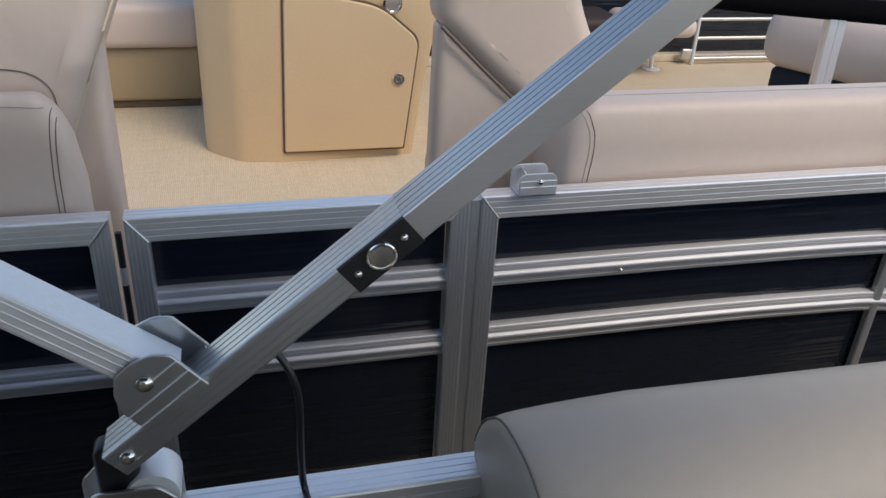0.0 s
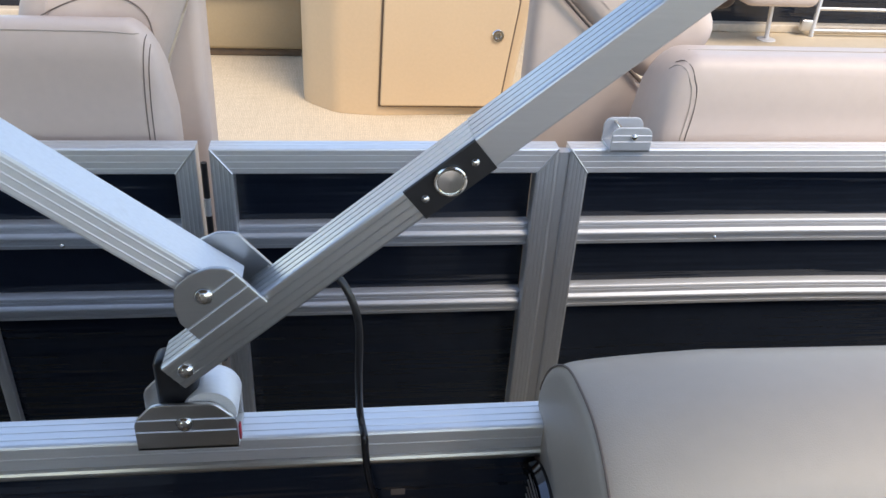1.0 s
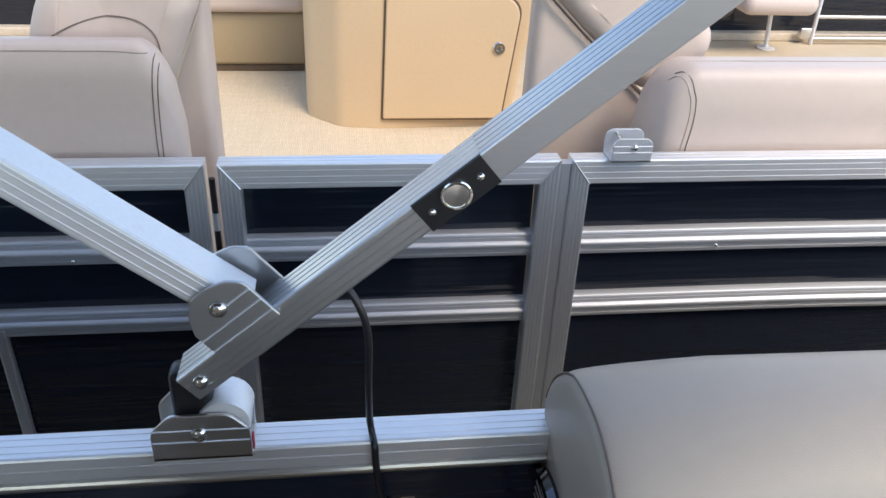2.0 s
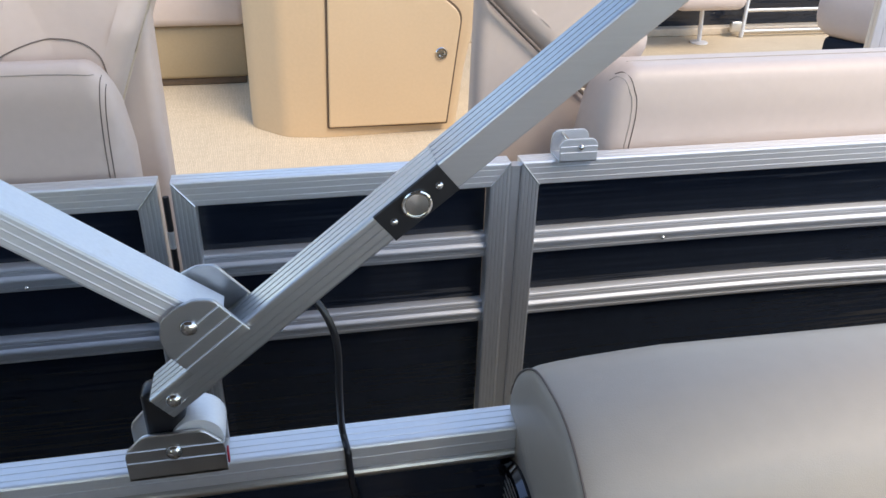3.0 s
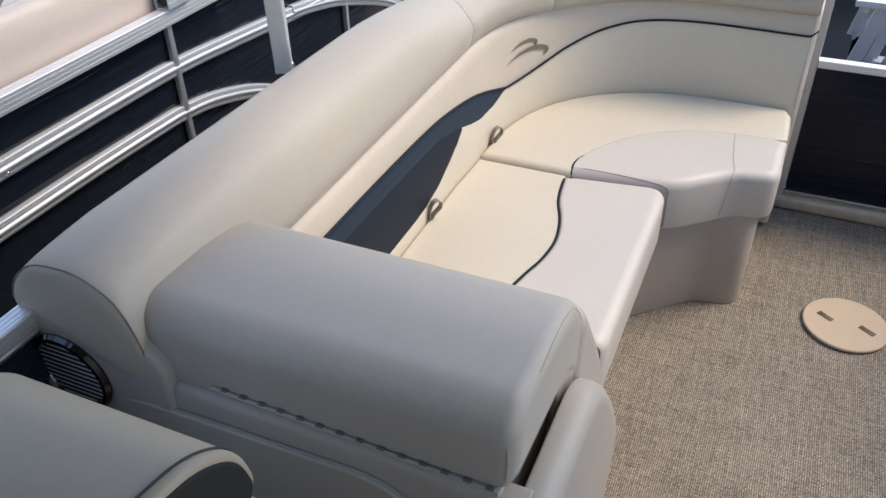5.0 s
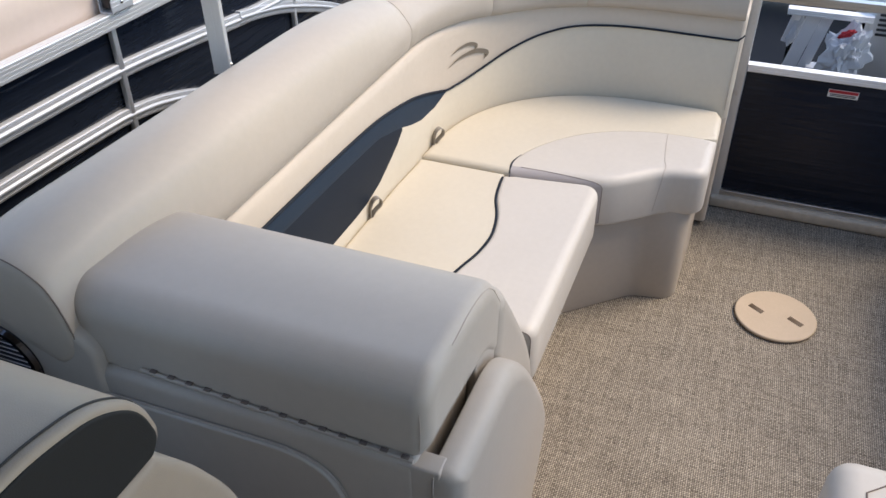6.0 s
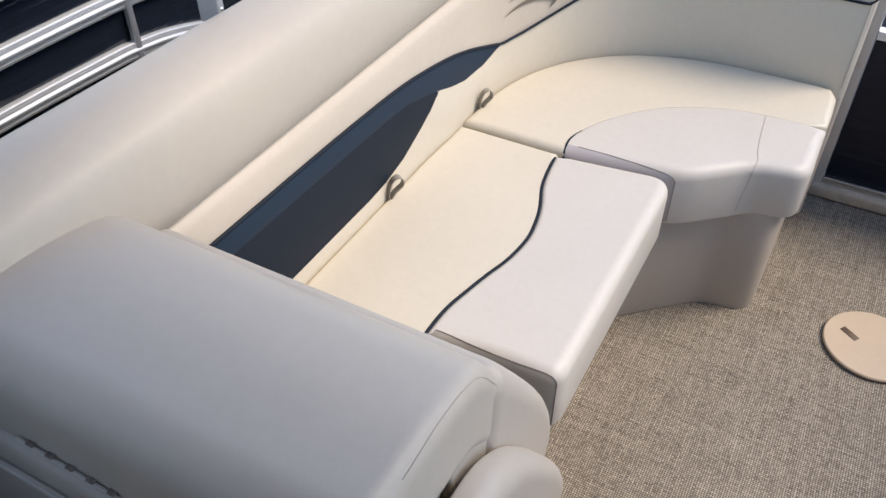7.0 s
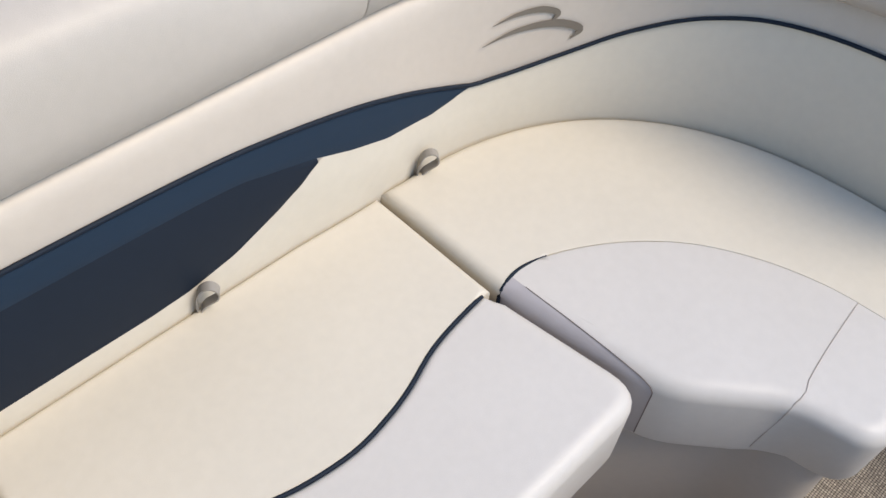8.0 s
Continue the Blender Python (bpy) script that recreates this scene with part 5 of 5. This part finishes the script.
part("foot", disc((2.13, 4.42, D2), (0, 0, 1), [(0.05, 0.001), (0.05, 0.006), (0.02, 0.010)], WHITE, 20, "foot"), stool)
boot = thing("rolled_canopy", (1.6, 2.42, D2), "rolled dark canopy on a square aluminium post", "canopy")
part("roll", pipe([(0.95, 2.42, 1.015), (1.4, 2.42, 0.975), (2.3, 2.42, 0.90)], 0.035, MATTE, 14, "roll"), boot, "dark rolled fabric")
part("post", bar((1.61, 2.42, D2 + 0.002), (1.595, 2.42, 0.945), square_profile(0.06, 0.03, (1, 1, 1, 1)), (0, 1, 0), ALU_V, "post"), boot)
part("gauge", disc((0.405, 3.284, 0.80), (0, -1, 0), [(0.035, 0), (0.036, 0.006), (0.028, 0.008), (0.026, 0.003)], CHROME, 28, "gauge"), con, "chrome-ringed dial")

dk = thing("helm_stool", (1.52, 4.05, D2), "dark brown vinyl stool seat on a black post", "stool")
part("seat", rbox(1.37, 1.68, 3.92, 4.22, 0.47, 0.605, 0.06, BROWN, "seat", 5), dk)
part("pedestal", pipe([(1.52, 4.07, D2 + 0.001), (1.52, 4.07, 0.48)], 0.03, BLACK, 16, "pedestal"), dk)

# ---- captain's chair under the camera's path ----
chair = thing("captain_chair", (-0.42, 0.46, 0.0), "cream vinyl swivel chair with a dark-ended padded roll", "chair")
prof = round_loop([(-0.50, 1.044), (-0.252, 1.044), (-0.236, 1.064), (-0.248, 1.112), (-0.290, 1.148), (-0.365, 1.164), (-0.45, 1.156), (-0.515, 1.10)], [0.02, 0.008, 0.02, 0.03, 0.035, 0.035, 0.04, 0.03], 6)
part("headroll", cushion("headroll", prof, -0.535, -0.256, 0.007, 0.05, CHAIRV, lambda a, b, h: (a, -h, b), 0), chair)
inner_prof = inset(prof if area(prof) > 0 else prof[::-1], 0.0065)
part("roll_end", cushion("roll_end", inner_prof, -0.262, -0.2535, 0.003, 0.001, CHAIR_END, lambda a, b, h: (a, -h, b), 0), chair, "charcoal vinyl end of the roll")
part("seam", pipe([(x + (0.0006 if z < 1.1 else 0.0), 0.2675, z + (0.0006 if z > 1.1 else 0.0)) for x, z in prof[15:50]], 0.0013, THREAD, 6, "seam"), chair)
bk_ = round_loop([(-0.38, 0.5), (-0.135, 0.5), (-0.150, 0.85), (-0.168, 0.905), (-0.208, 0.985), (-0.250, 1.0425), (-0.47, 1.0425), (-0.43, 0.9)], [0.02, 0.04, 0.03, 0.03, 0.03, 0.002, 0.02, 0.03], 5)
part("backrest", cushion("backrest", bk_, -0.56, -0.257, 0.010, 0.01, CHAIRV, lambda a, b, h: (a, -h, b), 0), chair)
part("seat", rbox(-0.98, -0.39, 0.20, 0.66, 0.40, 0.54, 0.05, CHAIRV, "seat", 4), chair)
part("pedestal", pipe([(-0.72, 0.45, 0.012), (-0.72, 0.45, 0.40)], 0.04, ALU_V, 16, "pedestal"), chair)
part("foot", disc((-0.72, 0.45, 0), (0, 0, 1), [(0.15, 0.001), (0.15, 0.008), (0.06, 0.014)], ALU, 28, "foot"), chair)

# ---- opposite bench of the near boat, its corner only in view ----
ob_ = thing("opposite_bench", (0.1, -0.9, 0.0), "pale grey vinyl bench arm across the deck", "lounge seat")
part("arm", rbox(-0.6, 0.485, -1.3, -0.435, 0.001, 0.55, 0.045, LILAC, "arm", 5), ob_)
part("seam", pipe([(0.43, -1.2, 0.5506), (0.43, -0.52, 0.5506), (0.40, -0.485, 0.5506), (-0.5, -0.485, 0.5506)], 0.0016, STITCH, 6, "seam"), ob_)

# unseen seat and backrest, added to shade that side of the deck
part("seat", rbox(0.49, 1.95, -1.30, -0.93, 0.001, 0.46, 0.03, LILAC, "seat", 4), ob_)
part("backrest", rbox(0.49, 1.95, -1.46, -1.22, 0.002, 0.94, 0.07, TAUPE, "backrest", 5), ob_)

# unseen railing, added so that the metal fronts reflect something dark
sf = thing("unseen_side_fence", (0.0, -1.5, 0.0), "unseen black railing added as a dark surround for reflections", "fence", kind="structure")
part("panel", rbox(-2.5, 2.1, -1.505, -1.495, 0.03, 0.80, 0.001, PANEL, "panel"), sf)
part("rail", bar((-2.5, -1.5, 0.8205), (2.1, -1.5, 0.8205), RAIL, (0, 0, 1), ALU, "rail"), sf)
part("bottom_rail", bar((-2.5, -1.5, 0.0155), (2.1, -1.5, 0.0155), RAIL, (0, 0, 1), ALU, "bottom_rail"), sf)

# ---- fence round the bow corner, behind the lounge ----
bf = thing("bow_fence", (1.8, 0.6, 0.0), "black panel and silver rail round the bow corner", "fence", kind="structure")
seg = [(p, n) for p, n in BACK if p.x > 1.34 and p.y > -0.14]
def ribbon(d0, d1, z0, z1, material, name):
    rings = [[(p.x + n.x * d, p.y + n.y * d, z) for d, z in ((d0, z0), (d1, z0), (d1, z1), (d0, z1))] for p, n in seg]
    return mesh(name, *loft(rings), material, 40)
part("panel", ribbon(0.236, 0.244, 0.03, 0.80, PANEL, "panel"), bf, "black glossy panel")
part("rail", ribbon(0.222, 0.258, 0.80, 0.832, ALU, "rail"), bf)
part("bottom_rail", ribbon(0.222, 0.258, 0.001, 0.03, ALU, "bottom_rail"), bf)

# ---- beyond the bow gate: deck and gear of a third boat ----
tagged(new("floor_3", rbox(2.5, 5.2, -2.4, 0.9, 0.0, 0.06, 0.004, CHAR, "floor_3")), "dark deck of a boat beyond the gate", "floor", kind="structure")
tf = thing("third_fence", (4.4, -0.7, 0.06), "dark panelled railing beyond the gate", "fence", kind="structure")
part("panel", rbox(4.4, 4.41, -2.4, 0.9, 0.08, 0.9, 0.001, PANEL, "panel"), tf)
part("rail", bar((4.4, -2.4, 0.92), (4.4, 0.9, 0.92), RAIL, (0, 0, 1), ALU, "rail"), tf)
steps = thing("boarding_steps", (3.0, -0.38, 0.06), "folded aluminium boarding steps leaning on the deck", "steps")
for x, ya, yb, za, zb, wide in ((3.04, -0.345, -0.318, 0.452, 0.314, 0.045), (3.0, -0.402, -0.345, 0.452, 0.205, 0.054), (3.0, -0.454, -0.402, 0.452, 0.215, 0.042)):
    plate = [(-wide / 2, -0.004), (-wide / 2, -0.006), (-wide / 2 + 0.004, -0.006), (-wide / 2 + 0.005, -0.003), (wide / 2, -0.003), (wide / 2, 0.005), (-wide / 2, 0.005)]
    part("stringer", bar((x, yb, zb), (x, ya, za), plate, (-1, 0, 0), ALU_S, "stringer"), steps)
part("top_bar", bar((2.995, -0.62, 0.466), (2.995, -0.295, 0.466), square_profile(0.05, 0.026, (0, 2, 0, 2)), (0, 0, 1), ALU_S, "top_bar"), steps)
part("tread", rbox(2.96, 3.03, -0.470, -0.415, 0.236, 0.246, 0.003, ALU_S, "tread"), steps)
for y in (-0.335, -0.60):
    part("leg", bar((3.05, y, 0.062), (3.05, y, 0.456), square_profile(0.02, 0.02, (0, 0, 0, 0)), (1, 0, 0), MATTE, "leg"), steps)
box = thing("cooler_box", (3.2, -0.9, 0.06), "brushed silver box with a louvred front", "box")
part("body", rbox(3.0, 3.5, -1.4, -0.60, 0.061, 0.56, 0.03, ALU_V, "body"), box)
for k in range(7):
    part("louvre", rbox(2.992, 3.002, -0.95, -0.64, 0.40 + 0.02 * k, 0.409 + 0.02 * k, 0.002, BLACK, "louvre", 1), box)
rag = thing("plastic_bag", (2.96, -0.55, 0.06), "crumpled clear and white plastic bag", "bag")
def crumpled(c, size, seed, material, name):
    """Thin plastic film bunched up into folds."""
    bm = bmesh.new()
    bmesh.ops.create_icosphere(bm, subdivisions=4, radius=1)
    for v in bm.verts:
        q = v.co * 1.7 + Vector((seed, 0, 0))
        k = 0.75 + 0.55 * noise.noise(q) + 0.45 * abs(noise.noise(q * 2.3)) + 0.18 * noise.noise(q * 5)
        v.co = Vector((c[0] + v.co.x * size[0] * k, c[1] + v.co.y * size[1] * k - v.co.z * 0.02, c[2] + v.co.z * size[2] * k))
    me = bpy.data.meshes.new(name)
    bm.to_mesh(me)
    bm.free()
    me.materials.append(material)
    return me


part("bag", crumpled((2.94, -0.545, 0.315), (0.05, 0.085, 0.13), 1.0, FILM, "bag"), rag)
part("bag_foot", crumpled((2.95, -0.53, 0.13), (0.05, 0.07, 0.09), 4.0, FILM, "bag_foot"), rag)
part("print", crumpled((2.885, -0.528, 0.430), (0.012, 0.024, 0.020), 7.0, RED, "print"), rag, "red printed patch")
wrap = thing("packing_film", (3.0, -0.38, 0.25), "loose white plastic film stuffed between the steps", "packing film")
for y, z, k in ((-0.342, 0.375, 2.0), (-0.418, 0.385, 3.0)):
    part("fold", crumpled((3.022, y, z), (0.008, 0.024, 0.062), k, FILM, "fold"), wrap)

# ---- unseen canvas drop behind the camera, added to darken stern-facing sides ----
en = thing("stern_light_block", (-1.76, -0.2, 0.8), "unseen canvas drop added to keep light off the stern-facing sides", "curtain")
rings = []
for k in range(41):
    y = -1.35 + 2.24 * k / 40
    w = 0.02 * math.sin(k * 1.3)
    rings.append([(-1.76 + w, y, 0.03), (-1.76 + w * 0.4, y, 2.085), (-1.764 + w * 0.4, y, 2.085), (-1.764 + w, y, 0.03)])
part("fabric", mesh("fabric", *loft(rings), CANVAS, 60), en)

# ---- unseen canopy above the frame, added to shade the near boat's arm ----
can = thing("shade_canopy", (-0.3, -0.2, 2.1), "unseen fabric canopy added to shade the cockpit", "canopy")
rings = []
for k in range(13):
    y = -1.35 + 2.24 * k / 12
    zc = 2.12 + 0.10 * math.sin(math.pi * k / 12)
    rings.append([(-1.75, y, zc - 0.03), (-1.0, y, zc + 0.02), (-0.3, y, zc + 0.03), (0.3, y, zc + 0.02), (0.74, y, zc - 0.03), (0.74, y, zc - 0.034), (0.3, y, zc + 0.016), (-0.3, y, zc + 0.026), (-1.0, y, zc + 0.016), (-1.75, y, zc - 0.034)])
part("fabric", mesh("fabric", *loft(rings), CANVAS, 60), can)
